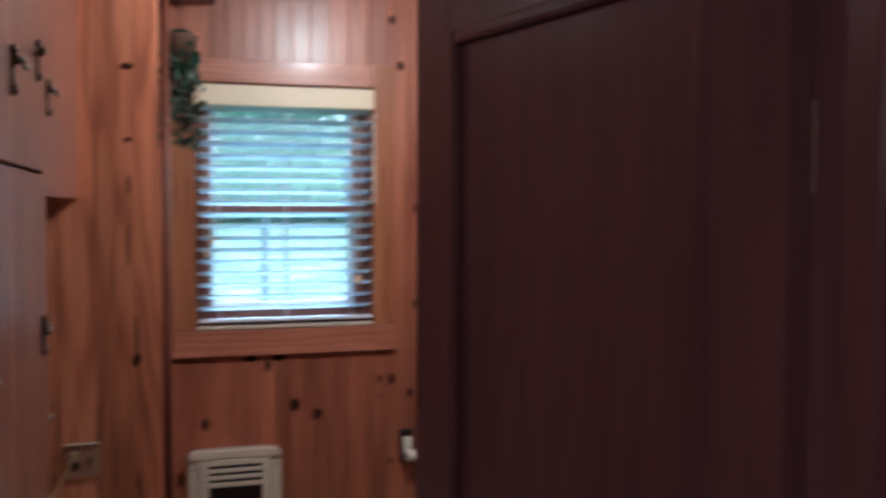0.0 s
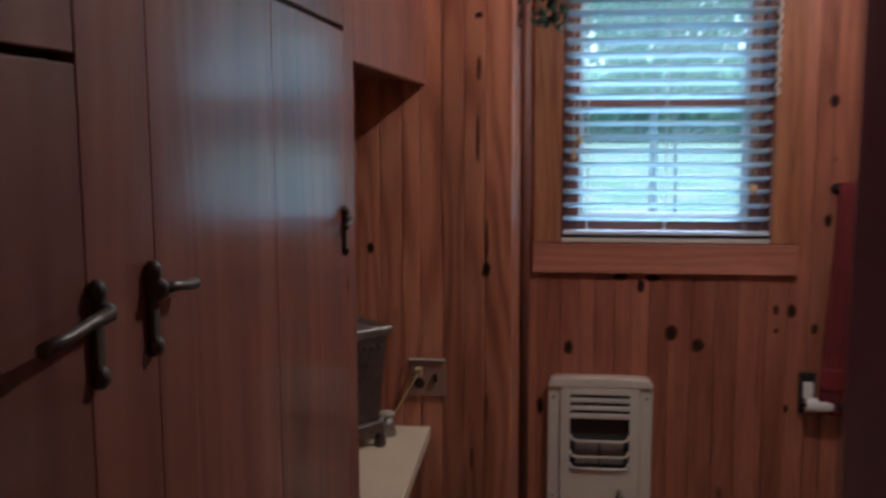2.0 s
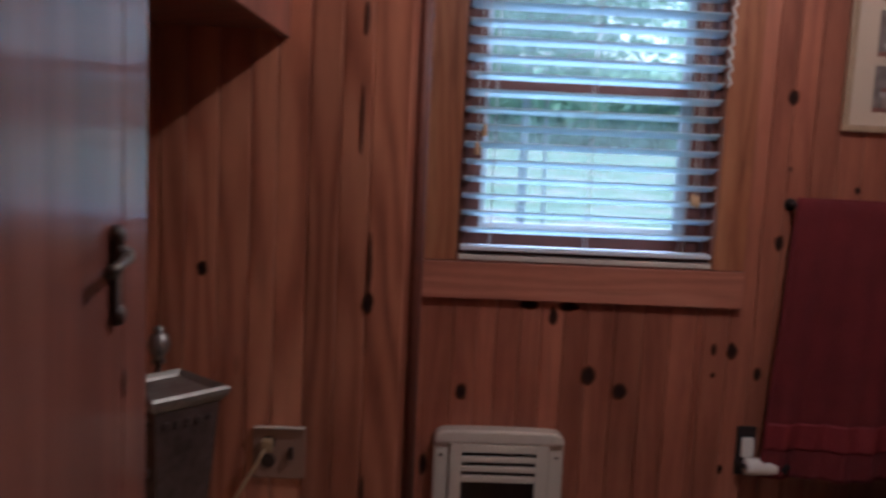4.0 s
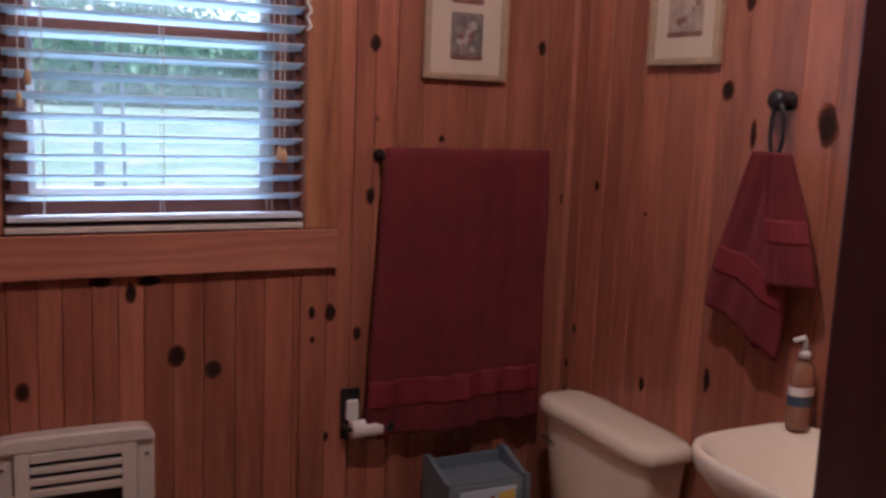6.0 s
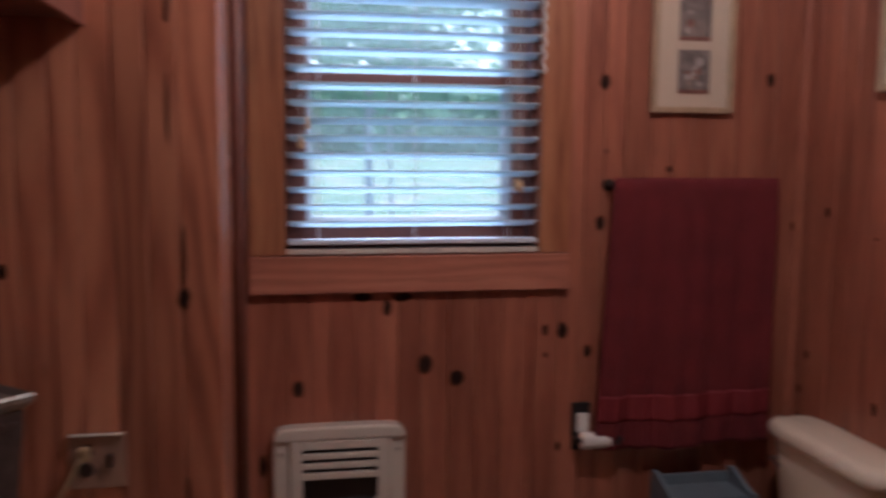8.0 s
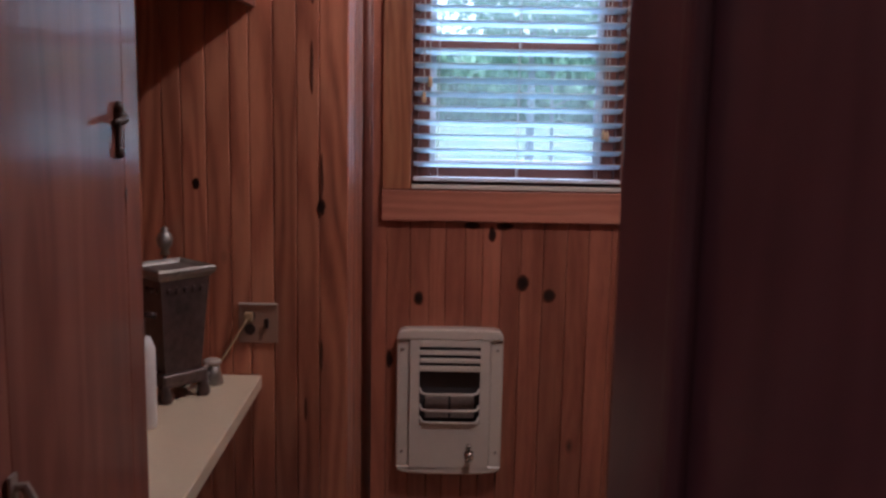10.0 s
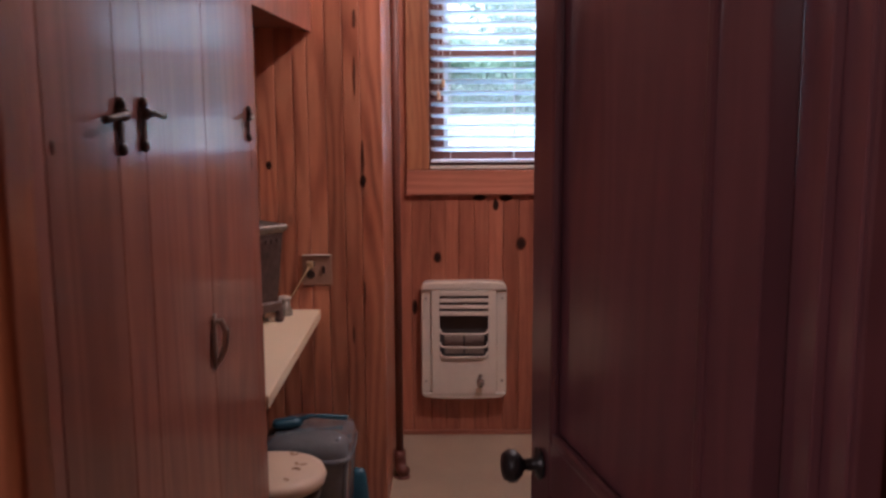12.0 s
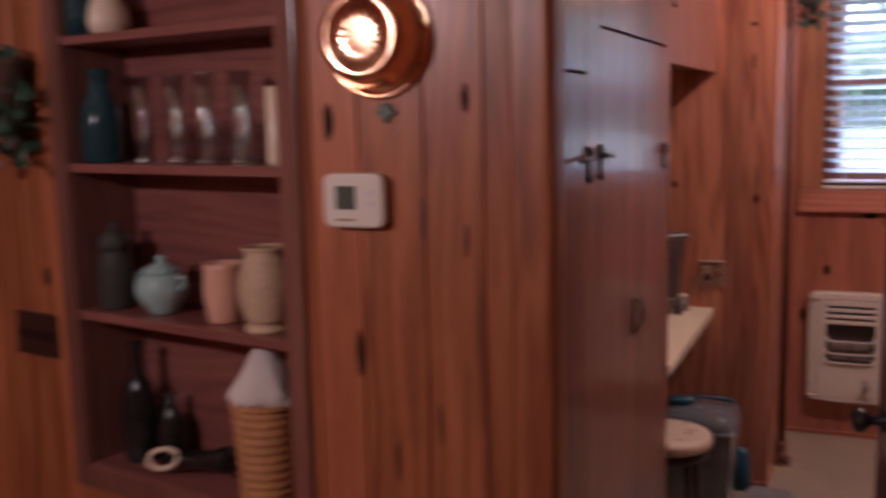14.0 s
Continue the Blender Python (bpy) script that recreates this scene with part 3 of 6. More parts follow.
# right of the doorway the boards take the darker door colour as shade
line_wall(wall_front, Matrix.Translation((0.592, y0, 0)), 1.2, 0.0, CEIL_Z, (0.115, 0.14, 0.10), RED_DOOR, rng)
for x, z, rx, rz in ((-0.352, 1.440, 0.009, 0.022), (-0.436, 1.479, 0.012, 0.026), (-0.351, 1.692, 0.013, 0.018), (-0.573, 1.221, 0.016, 0.036),
                     (-0.625, 1.655, 0.020, 0.024), (-0.245, 1.72, 0.010, 0.05), (-0.41, 1.10, 0.008, 0.03), (-0.50, 1.02, 0.01, 0.03)):
    knot(wall_front, Matrix.Translation((x, FRONT + 0.0002, z)), rx * 0.5, rz * 1.2)

# door jamb, stop and casings
arc = [(JL - 0.016 + 0.016 * math.sin(radians(a)), FRONT + 0.010 - 0.016 * math.cos(radians(a))) for a in range(0, 91, 10)]
bm = prism([(JL - 0.074, FRONT + 0.0125), (JL - 0.074, FRONT - 0.003)] + arc + [(JL, -3.4905), (JL - 0.0195, -3.4905), (JL - 0.0195, FRONT + 0.0125)], 0, DOOR_Z + 0.02)
structure("door_jamb_latch", "varnished pine jamb with a worn round corner", bm, PINE_HALL, "trim")
# hinge-side jamb and casing coloured darker, standing in for weak light
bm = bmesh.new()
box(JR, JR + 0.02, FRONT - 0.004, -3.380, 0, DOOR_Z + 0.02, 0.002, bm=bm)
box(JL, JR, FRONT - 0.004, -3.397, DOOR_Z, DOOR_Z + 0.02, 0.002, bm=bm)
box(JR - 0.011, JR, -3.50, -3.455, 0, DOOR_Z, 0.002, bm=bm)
structure("door_jamb", "pine door jamb with a stop, darkened in colour for weak light", bm, RED_DOOR, "trim")
structure("trim_casing_hinge", "narrow casing on the hinge side of the doorway, darkened for weak light", box(JR + 0.003, JR + 0.03, FRONT - 0.012, FRONT + 0.012, 0, DOOR_Z + 0.09, 0.004), RED_DOOR, "trim")
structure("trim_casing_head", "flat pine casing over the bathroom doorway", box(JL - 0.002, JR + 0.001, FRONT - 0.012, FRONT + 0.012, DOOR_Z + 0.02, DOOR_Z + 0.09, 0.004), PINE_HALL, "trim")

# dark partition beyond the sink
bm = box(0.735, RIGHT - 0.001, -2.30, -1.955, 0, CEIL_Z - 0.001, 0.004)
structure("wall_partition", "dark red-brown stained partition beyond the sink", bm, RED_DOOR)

# remaining shell of the hall, out of view
structure("wall_hall_left", "pine-lined end wall of the hall", box(-3.3, -3.2, -7.6, -2.95, 0, CEIL_Z), PINE_HALL)
structure("wall_hall_right", "pine-lined side wall of the hall", box(1.8, 1.9, -7.6, -3.55, 0, CEIL_Z), PINE_HALL)
structure("wall_hall_rear", "pine-lined rear wall of the hall", box(-3.3, 2.6, -7.7, -7.6, 0, CEIL_Z), PINE_HALL)

# baseboard strips
structure("baseboard_back", "low pine strip along the back wall", box(OUT_X + 0.002, RIGHT - 0.02, -0.014, -0.0006, 0.0, 0.022, 0.004), PINE_TRIM, "trim")
structure("baseboard_outlet", "low pine strip along the outlet wall", box(-0.9, OUT_X, OUT_Y - 0.014, OUT_Y - 0.0006, 0.0, 0.03, 0.004), PINE_TRIM, "trim")

# ---- window ----
win = tagged(thing("window_1", "double-hung window with brown sashes behind a white blind", "window"), kind="structure")
wx0, wx1, wz0, wz1 = WIN
part("window_frame", frame_bm(wx0, wx1, wz0, wz1, 0.022, 0.016, 0.15, 0.003), SASH, win)
zm = 1.775
part("lower_sash", frame_bm(wx0 + 0.022, wx1 - 0.022, wz0 + 0.022, zm + 0.02, 0.042, 0.062, 0.092), SASH, win, "brown lower sash")
part("upper_sash", frame_bm(wx0 + 0.022, wx1 - 0.022, zm - 0.02, wz1 - 0.022, 0.042, 0.095, 0.125), SASH, win, "brown upper sash")
part("storm_frame", frame_bm(wx0 + 0.024, wx1 - 0.024, wz0 + 0.024, wz1 - 0.024, 0.062, 0.135, 0.148), SCREEN_GREY, win, "pale aluminium storm frame")
for z0, z1, yy in ((wz0 + 0.06, zm - 0.02, 0.077), (zm + 0.02, wz1 - 0.06, 0.11)):
    pane = part("pane", box(wx0 + 0.06, wx1 - 0.06, yy - 0.002, yy + 0.002, z0, z1), WINDOW_PANE, win)
    pane.visible_shadow = False
part("sill", box(wx0 + 0.002, wx1 - 0.002, -0.022, 0.06, wz0 - 0.014, wz0 + 0.002, 0.003), SILL, win, "pale metal window sill")
for nm, lab, args in (("trim_casing_left", "upright pine window casing", (0.0, wx0 - 0.002, -0.02, -0.001, 1.258, 2.412)),
                      ("trim_casing_right", "upright pine window casing", (wx1 + 0.002, 0.969, -0.02, -0.001, 1.258, 2.412))):
    structure(nm, lab, box(*args, 0.003), wood(nm, (0.180, 0.061, 0.027), (0.342, 0.134, 0.057), (0.457, 0.211, 0.093), knots=False), "trim")
structure("trim_casing_top", "pine head casing over the window", box(wx0 - 0.001, wx1 + 0.001, -0.02, -0.001, wz1 + 0.004, 2.412, 0.003), PINE_TRIM, "trim")
structure("trim_apron", "thick pine apron board under the window", box(-0.002, 0.971, -0.026, -0.001, 1.144, 1.256, 0.004), PINE_TRIM, "trim")

# blind
blind = thing("window_blind", "white horizontal slat blind with a cream valance, slats open", "blind")
slat_z = [1.351 + 0.0503 * i for i in range(18)]
prof = [(-0.025, 0.0), (-0.012, 0.0022), (0.0, 0.0032), (0.012, 0.0022), (0.025, 0.0)]
b = bmesh.new()
rows_v = []
for xx in (0.112, 0.863):
    rows_v.append([[b.verts.new((xx, py, pz + dz)) for py, pz in prof] for dz in (0.0, -0.0028)])
for k in range(4):
    b.faces.new((rows_v[0][0][k], rows_v[1][0][k], rows_v[1][0][k + 1], rows_v[0][0][k + 1]))
    b.faces.new((rows_v[0][1][k], rows_v[0][1][k + 1], rows_v[1][1][k + 1], rows_v[1][1][k]))
for e in (0, 4):
    b.faces.new((rows_v[0][0][e], rows_v[0][1][e], rows_v[1][1][e], rows_v[1][0][e]))
for s in (0, 1):
    b.faces.new(rows_v[s][0] + rows_v[s][1][::-1])
slat_me = mesh_of("slat", b, SLAT)
for i, z in enumerate(slat_z):
    ob = new("slat", slat_me)
    ob.parent = blind
    ob.matrix_local = Matrix.Translation((0, -0.002, z)) @ pose(0, 0, 0, -21 + rng.uniform(-1.2, 1.2), rng.uniform(-0.12, 0.12), 0)
part("valance", box(0.098, 0.868, -0.048, -0.032, 2.214, 2.302, 0.005), VALANCE, blind, "cream moulded valance")
part("head_rail", box(0.112, 0.862, -0.03, 0.03, 2.245, 2.30, 0.003), BLIND, blind)
part("bottom_rail", box(0.112, 0.863, -0.030, 0.020, 1.291, 1.304, 0.003), BLIND, blind)
for xx in (0.20, 0.487, 0.775):
    for yy in (-0.028, 0.024):
        part("ladder_string", tube([(xx, yy, 1.30), (xx, yy, 2.25)], 0.0011, 5), CORD, blind)
for xx, zt in ((0.165, 1.655), (0.145, 1.60), (0.79, 1.478), (0.803, 1.472)):
    part("pull_cord", tube([(xx, -0.034, 2.24), (xx + 0.002, -0.036, zt)], 0.0014, 5), CORD, blind)
    t = part("tassel", lathe([(0, 0), (0.008, 0.003), (0.009, 0.018), (0.005, 0.036), (0, 0.04)], 12), TASSEL, blind, "turned wooden tassel", True)
    t.matrix_local = Matrix.Translation((xx + 0.002, -0.036, zt - 0.03))

bundle = [(0.868 + 0.006 * math.sin(2.1 * k), -0.042 + 0.004 * math.cos(1.7 * k), 2.20 - 0.0125 * k) for k in range(33)]
part("cord_bundle", tube(bundle, 0.0042, 7), CORD, blind, "gathered white lift cord", True)

# ---- outside ----
ground = structure("ground", "mown lawn with bare patches behind the house", box(-400, 400, -400, 600, -0.75, -0.65), LAWN, "ground")

structure("foundation", "plain grey concrete foundation under the cabin", box(-3.3, 2.6, -7.7, -3.45, -0.652, -0.061), FOUNDATION, "foundation")
structure("foundation_bath", "plain grey concrete foundation under the bathroom", box(-1.1, 1.95, -3.449, 0.15, -0.652, -0.061), FOUNDATION, "foundation")
structure("foundation_corner", "plain grey concrete foundation under the hall corner", box(-3.3, -1.101, -3.449, -2.95, -0.652, -0.061), FOUNDATION, "foundation")


def tree(at, h, r, seed, label):
    rg = random.Random(seed)
    t = thing("tree", label, "tree", at)
    lean = rg.uniform(-0.2, 0.2)
    pts = [(lean * (i / 6) ** 2, rg.uniform(-0.05, 0.05), h * 0.75 * i / 6) for i in range(7)]
    trunk = tube(pts, [r * (1 - 0.11 * i) for i in range(7)], 10)
    for k in range(9):
        z = h * rg.uniform(0.3, 0.72)
        a = rg.uniform(0, 6.28)
        l = rg.uniform(0.8, 1.9)
        add(trunk, tube([(lean * 0.3, 0, z), (l * 0.5 * math.cos(a), l * 0.5 * math.sin(a), z + 0.25 * l), (l * math.cos(a), l * math.sin(a), z + 0.35 * l)], [r * 0.35, r * 0.2, r * 0.08], 6))
    part("trunk", trunk, BARK, t)
    verts, faces = [], []
    for k in range(9000):
        a, z = rg.uniform(0, 6.28), rg.betavariate(2, 2)
        rad = h * 0.30 * math.sqrt(rg.random()) * (1.25 - 0.9 * abs(z - 0.45)) * (0.75 + 0.25 * math.sin(3 * a + 9 * z))
        c = Vector((rad * math.cos(a), rad * math.sin(a), h * (0.36 + 0.70 * z)))
        s = rg.uniform(0.04, 0.10)
        q = Euler((rg.uniform(0, 3), rg.uniform(0, 3), rg.uniform(0, 6))).to_matrix()
        n0 = len(verts)
        verts += [c + q @ Vector(v) for v in ((-s, 0, 0), (0, s * 0.5, 0.02), (s, 0, 0), (0, -s * 0.5, 0.02))]
        faces.append((n0, n0 + 1, n0 + 2, n0 + 3))
    me = bpy.data.meshes.new("crown")
    me.from_pydata(verts, [], faces)
    me.materials.append(LEAF_OUT)
    ob = new("crown", me)
    ob.parent = t
    return t


for i, (x, y, h, r) in enumerate(((1.75, 12.0, 8.0, 0.085), (2.2, 12.6, 7.0, 0.04), (-3.2, 15.0, 8.5, 0.18), (7.4, 19.0, 8.0, 0.12), (9.5, 16.0, 9.0, 0.2), (-7.5, 19.0, 9.0, 0.2))):
    tree((x, y, -0.65), h, r, 30 + i, "leafy garden tree with a grey-brown trunk")

rg = random.Random(9)
verts, faces = [], []
for k in range(26000):
    x = rg.uniform(-150, 190)
    top = 9 + 5 * noise.noise(Vector((x * 0.03, 3.1, 0))) + 3 * noise.noise(Vector((x * 0.13, 1.7, 0)))
    z = rg.uniform(-0.02, 1) * top
    y = 125 + rg.uniform(-8, 14)
    s = rg.uniform(0.7, 2.0)
    q = Euler((rg.uniform(0, 3), rg.uniform(0, 3), rg.uniform(0, 6))).to_matrix()
    n0 = len(verts)
    verts += [Vector((x, y, z)) + q @ Vector(v) for v in ((-s, 0, 0), (0, s * 0.6, 0.1), (s, 0, 0), (0, -s * 0.6, 0.1))]
    faces.append((n0, n0 + 1, n0 + 2, n0 + 3))
me = bpy.data.meshes.new("far_woods")
me.from_pydata(verts, [], faces)
me.materials.append(LEAF_OUT)
tagged(new("far_woods", me), "far edge of leafy woods across the lawn", "woods", kind="stuff")

# ---- lamps ----


def dome_lamp(at, watts, label):
    lamp = thing("ceiling_lamp", label, "lamp", at)
    part("base", lathe([(0, 0), (0.09, 0), (0.09, -0.02), (0.075, -0.03), (0, -0.03)], 32), STEEL, lamp, smooth=True)
    part("bulb", lathe([(0, -0.03), (0.014, -0.03), (0.016, -0.05), (0.03, -0.08), (0.026, -0.105), (0, -0.118)], 20), bulb_mat("lit_bulb", (1.0, 0.74, 0.45), 18.0), lamp, "lit warm bulb", True).visible_shadow = False
    light = bpy.data.lights.new("lamp_light", "POINT")
    light.energy, light.color, light.shadow_soft_size = watts, (1.0, 0.80, 0.60), 0.035
    lo = new("lamp_light", light)
    lo.parent = lamp
    lo.matrix_local = Matrix.Translation((0, 0, -0.08))
    return lamp


dome_lamp((0.79, -1.34, CEIL_Z), LAMP_BATH, "bare warm bulb on a round ceiling base in the bathroom")
hall_lamp = dome_lamp((-1.25, -5.35, 2.16), LAMP_HALL, "warm pendant bulb hanging from the hall ceiling")
part("pendant_rod", tube([(0, 0, 0), (0, 0, CEIL_Z - 2.16)], 0.006, 8), STEEL, hall_lamp)

# ---- bathroom door, standing open ----
HINGE, FREE = Vector((0.5346, -3.40)), Vector((0.372, -2.665))
d = (FREE - HINGE)
DW = d.length
door = thing("door_1", "dark red-brown panelled wooden door standing open", "door", (HINGE.x, HINGE.y, 0.012), math.degrees(math.atan2(d.y, d.x)), kind="structure")
H, T = 2.14, 0.035
# local x runs from hinge to free edge; the hall face looks along +y
bm = bmesh.new()
S = 0.105
box(0, S, 0, T, 0, H, 0.003, bm=bm)
box(DW - S, DW, 0, T, 0, H, 0.003, bm=bm)
for z0, z1 in ((0, 0.22), (0.885, 0.985), (H - 0.09, H)):
    box(S, DW - S, 0.0002, T - 0.0002, z0, z1, 0.002, bm=bm)
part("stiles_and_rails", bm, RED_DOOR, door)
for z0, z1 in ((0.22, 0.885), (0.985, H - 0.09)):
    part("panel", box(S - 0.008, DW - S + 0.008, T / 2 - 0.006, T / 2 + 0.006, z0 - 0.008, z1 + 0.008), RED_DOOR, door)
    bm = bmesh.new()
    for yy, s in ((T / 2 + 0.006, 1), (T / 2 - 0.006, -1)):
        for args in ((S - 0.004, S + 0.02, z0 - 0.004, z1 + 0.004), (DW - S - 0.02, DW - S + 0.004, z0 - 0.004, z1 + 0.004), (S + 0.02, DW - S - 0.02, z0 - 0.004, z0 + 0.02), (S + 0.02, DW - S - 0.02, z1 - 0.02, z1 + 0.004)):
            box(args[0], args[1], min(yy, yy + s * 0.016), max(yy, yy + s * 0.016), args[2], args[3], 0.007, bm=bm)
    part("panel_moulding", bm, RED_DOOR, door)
handle = part("door_handle", lathe([(0, 0), (0.027, 0), (0.029, 0.006), (0.012, 0.012), (0.010, 0.032), (0.020, 0.038), (0.029, 0.048), (0.030, 0.058), (0.024, 0.068), (0, 0.072)], 24), BLACK_IRON, door, "round black door knob", True)
handle.matrix_local = Matrix.Translation((DW - 0.058, T, 0.925)) @ pose(0, 0, 0, -90, 0, 0)
bm = lathe([(0, 0), (0.027, 0), (0.029, 0.006), (0.012, 0.012), (0.010, 0.032), (0.020, 0.038), (0.029, 0.048), (0.030, 0.058), (0.024, 0.068), (0, 0.072)], 24)
h2 = part("door_handle", bm, BLACK_IRON, door, "round black door knob", True)
h2.matrix_local = Matrix.Translation((DW - 0.058, 0, 0.925)) @ pose(0, 0, 0, 90, 0, 0)
part("latch_plate", box(DW - 0.001, DW + 0.0015, 0.006, T - 0.006, 0.87, 0.98), BLACK_IRON, door)
for z in (0.25, 1.05, 1.80):
    part("hinge", lathe([(0, 0), (0.007, 0), (0.007, 0.09), (0, 0.09)], 10), SASH, door).matrix_local = Matrix.Translation((0.0, -0.005, z))

# ---- built-in closet ----
closet = thing("built_in_closet", "tall built-in pine closet with flush doors and iron latches", "closet")
P0, P1 = CLOSET_X - 0.02, CLOSET_X
D1, S1, S2, D23, D3 = -3.20, -2.937, -2.810, -2.425, -1.985
# face boards
for nm, a, c, z0, z1 in (("stile", -3.488, D1 - 0.0001, 0.0, CEIL_Z), ("stile", S1 + 0.0001, S2 - 0.0001, 0.0, CEIL_Z), ("stile", D3 + 0.0001, END_Y, 0.0, CEIL_Z),
                         ("rail", D1, S1, 2.58, CEIL_Z), ("rail", S2, D3, 2.58, CEIL_Z),
                         ("plinth", D1, S1, 0.0, 0.09), ("plinth", S2, D3, 0.0, 0.09)):
    part(nm, box(P0, P1, a, c, z0, z1, 0.0012), PINE_DOOR, closet)
for a, c, z0, z1 in ((D1 + 0.002, S1 - 0.003, 0.094, 1.747), (D1 + 0.002, S1 - 0.003, 1.755, 2.576), (S2 + 0.0003, D23 - 0.001, 0.094, 1.860), (D23 + 0.001, D3 - 0.0025, 0.094, 1.860),
                     (S2 + 0.0003, D23 - 0.0004, 1.868, 2.576), (D23 + 0.0004, D3 - 0.0025, 1.868, 2.576)):
    part("closet_door", box(P0 + 0.002, P1 + 0.0003, a, c, z0, z1, 0.001), PINE_DOOR, closet)
part("back_board", box(P0 - 0.016, P0 - 0.001, -3.17, END_Y - 0.03, 0.0, CEIL_Z), GROOVE, closet)
part("side_panel", box(ALCOVE_X, P0 - 0.001, END_Y - 0.022, END_Y - 0.001, 0.0, CEIL_Z), PINE, closet)
part("side_panel", box(ALCOVE_X + 0.001, P0 - 0.001, -3.20, -3.18, 0.0, CEIL_Z), PINE, closet)


def cupboard_latch(y, z, s, reach=0.060, owner=None):
    """An iron cupboard turn: slim upright plate on a raised base, with a lever to one side."""
    b = box(P1 + 0.002, P1 + 0.007, y - 0.0075, y + 0.0075, z - 0.034, z + 0.036, 0.002, 2)
    for dz in (-0.031, 0.036):
        add(b, lathe([(0, 0), (0.0095, 0), (0.0095, 0.005), (0.006, 0.009), (0, 0.010)], 14), Matrix.Translation((P1 + 0.002, y, z + dz)) @ pose(0, 0, 0, 0, 90, 0))
    add(b, lathe([(0, 0), (0.010, 0), (0.010, 0.004), (0.006, 0.012), (0, 0.013)], 14), Matrix.Translation((P1 + 0.006, y, z + 0.020)) @ pose(0, 0, 0, 0, 90, 0))
    lever = tube([(P1 + 0.014, y, z + 0.020), (P1 + 0.018, y + s * reach * 0.3, z + 0.020), (P1 + 0.017, y + s * reach * 0.68, z + 0.016), (P1 + 0.018, y + s * reach, z + 0.015)], [0.0055, 0.005, 0.0045, 0.0058], 10)
    plate = part("latch", b, LATCH_IRON, owner or closet, "worn dark iron cupboard latch", True)
    part("lever", lever, WORN_IRON, plate, "lever rubbed to bare metal", True)
    return plate


cupboard_latch(-2.932, 1.540, -1, 0.105)
cupboard_latch(-2.826, 1.540, 1, 0.064)
cupboard_latch(D3 - 0.035, 1.520, -1)
cupboard_latch(D23 - 0.01, 2.02, 1)
cupboard_latch(-2.05, 2.09, -1)
pull = tube([(P1 + 0.004, D23 - 0.010, 1.128), (P1 + 0.018, D23 - 0.010, 1.130), (P1 + 0.027, D23 - 0.008, 1.108), (P1 + 0.024, D23 - 0.008, 1.075), (P1 + 0.014, D23 - 0.010, 1.050), (P1 + 0.006, D23 - 0.010, 1.040)], [0.006, 0.007, 0.0075, 0.007, 0.006, 0.005], 8)
add(pull, box(P1 + 0.003, P1 + 0.008, D23 - 0.023, D23 - 0.002, 1.03, 1.145, 0.004))
part("pull_handle", pull, PULL_METAL, closet, "worn metal bail pull")
knot(closet, Matrix.Translation((P1 + 0.0012, -3.175, 1.525)) @ pose(0, 0, 0, 0, 0, 90), 0.006, 0.008)
knot(closet, Matrix.Translation((P1 + 0.0012, -1.985, 1.42)) @ pose(0, 0, 0, 0, 0, 90), 0.006, 0.010)

# header cabinet over the alcove
header_cab = thing("overhead_cupboard", "pine cupboard box over the alcove counter", "cupboard")
part("front_panel", box(P0, P1, END_Y + 0.001, OUT_Y - 0.001, 1.815, CEIL_Z, 0.003), PINE_DOOR, header_cab)
part("bottom_panel", box(ALCOVE_X + 0.001, P0 - 0.001, END_Y + 0.001, OUT_Y - 0.001, 1.83, 1.85), PINE_DOOR, header_cab)

cupboard_latch(-1.865, 2.035, 1, owner=header_cab)

# counter
counter = thing("alcove_counter", "cream laminate counter across the alcove", "counter")
bm = box(ALCOVE_X + 0.001, -0.293, END_Y + 0.002, OUT_Y - 0.002, 0.762, 0.80, 0.004)
part("worktop", bm, LAMINATE, counter)
part("batten", box(ALCOVE_X + 0.001, -0.5, OUT_Y - 0.04, OUT_Y - 0.002, 0.72, 0.761, 0.003), PINE_TRIM, counter)

# ---- wall heater ----
heater = thing("wall_heater", "cream enamel gas wall heater with slotted grille", "heater")
HX0, HX1, HZ0, HZ1, HY = 0.060, 0.456, 0.204, 0.752, -0.062
ox0, ox1, oz0, oz1 = HX0 + 0.085, HX1 - 0.085, HZ0 + 0.185, HZ0 + 0.385
slots = [HZ0 + 0.405 + 0.030 * i for i in range(3)]
edges = [oz1] + [q for s in slots for q in (s, s + 0.012)] + [HZ1 - 0.045]
for a, c in zip(edges[0::2], edges[1::2]):
    part("louvre", box(ox0 + 0.001, ox1 - 0.001, HY - 0.002, HY + 0.018, a, c, 0.004), WHITE_ENAMEL, heater)
for args in ((HX0 + 0.050, ox0 + 0.001, HZ0 + 0.012, HZ1 - 0.044), (ox1 - 0.001, HX1 - 0.050, HZ0 + 0.012, HZ1 - 0.044), (ox0 + 0.0012, ox1 - 0.0012, HZ0 + 0.012, oz0)):
    part("front_panel", box(args[0], args[1], HY, HY + 0.02, args[2], args[3]), WHITE_ENAMEL, heater)
for x0, x1 in ((HX0, HX0 + 0.05), (HX1 - 0.05, HX1)):
    part("side_flange", box(x0, x1, HY + 0.012, -0.002, HZ0 + 0.006, HZ1 - 0.03, 0.010, 3), WHITE_ENAMEL, heater)

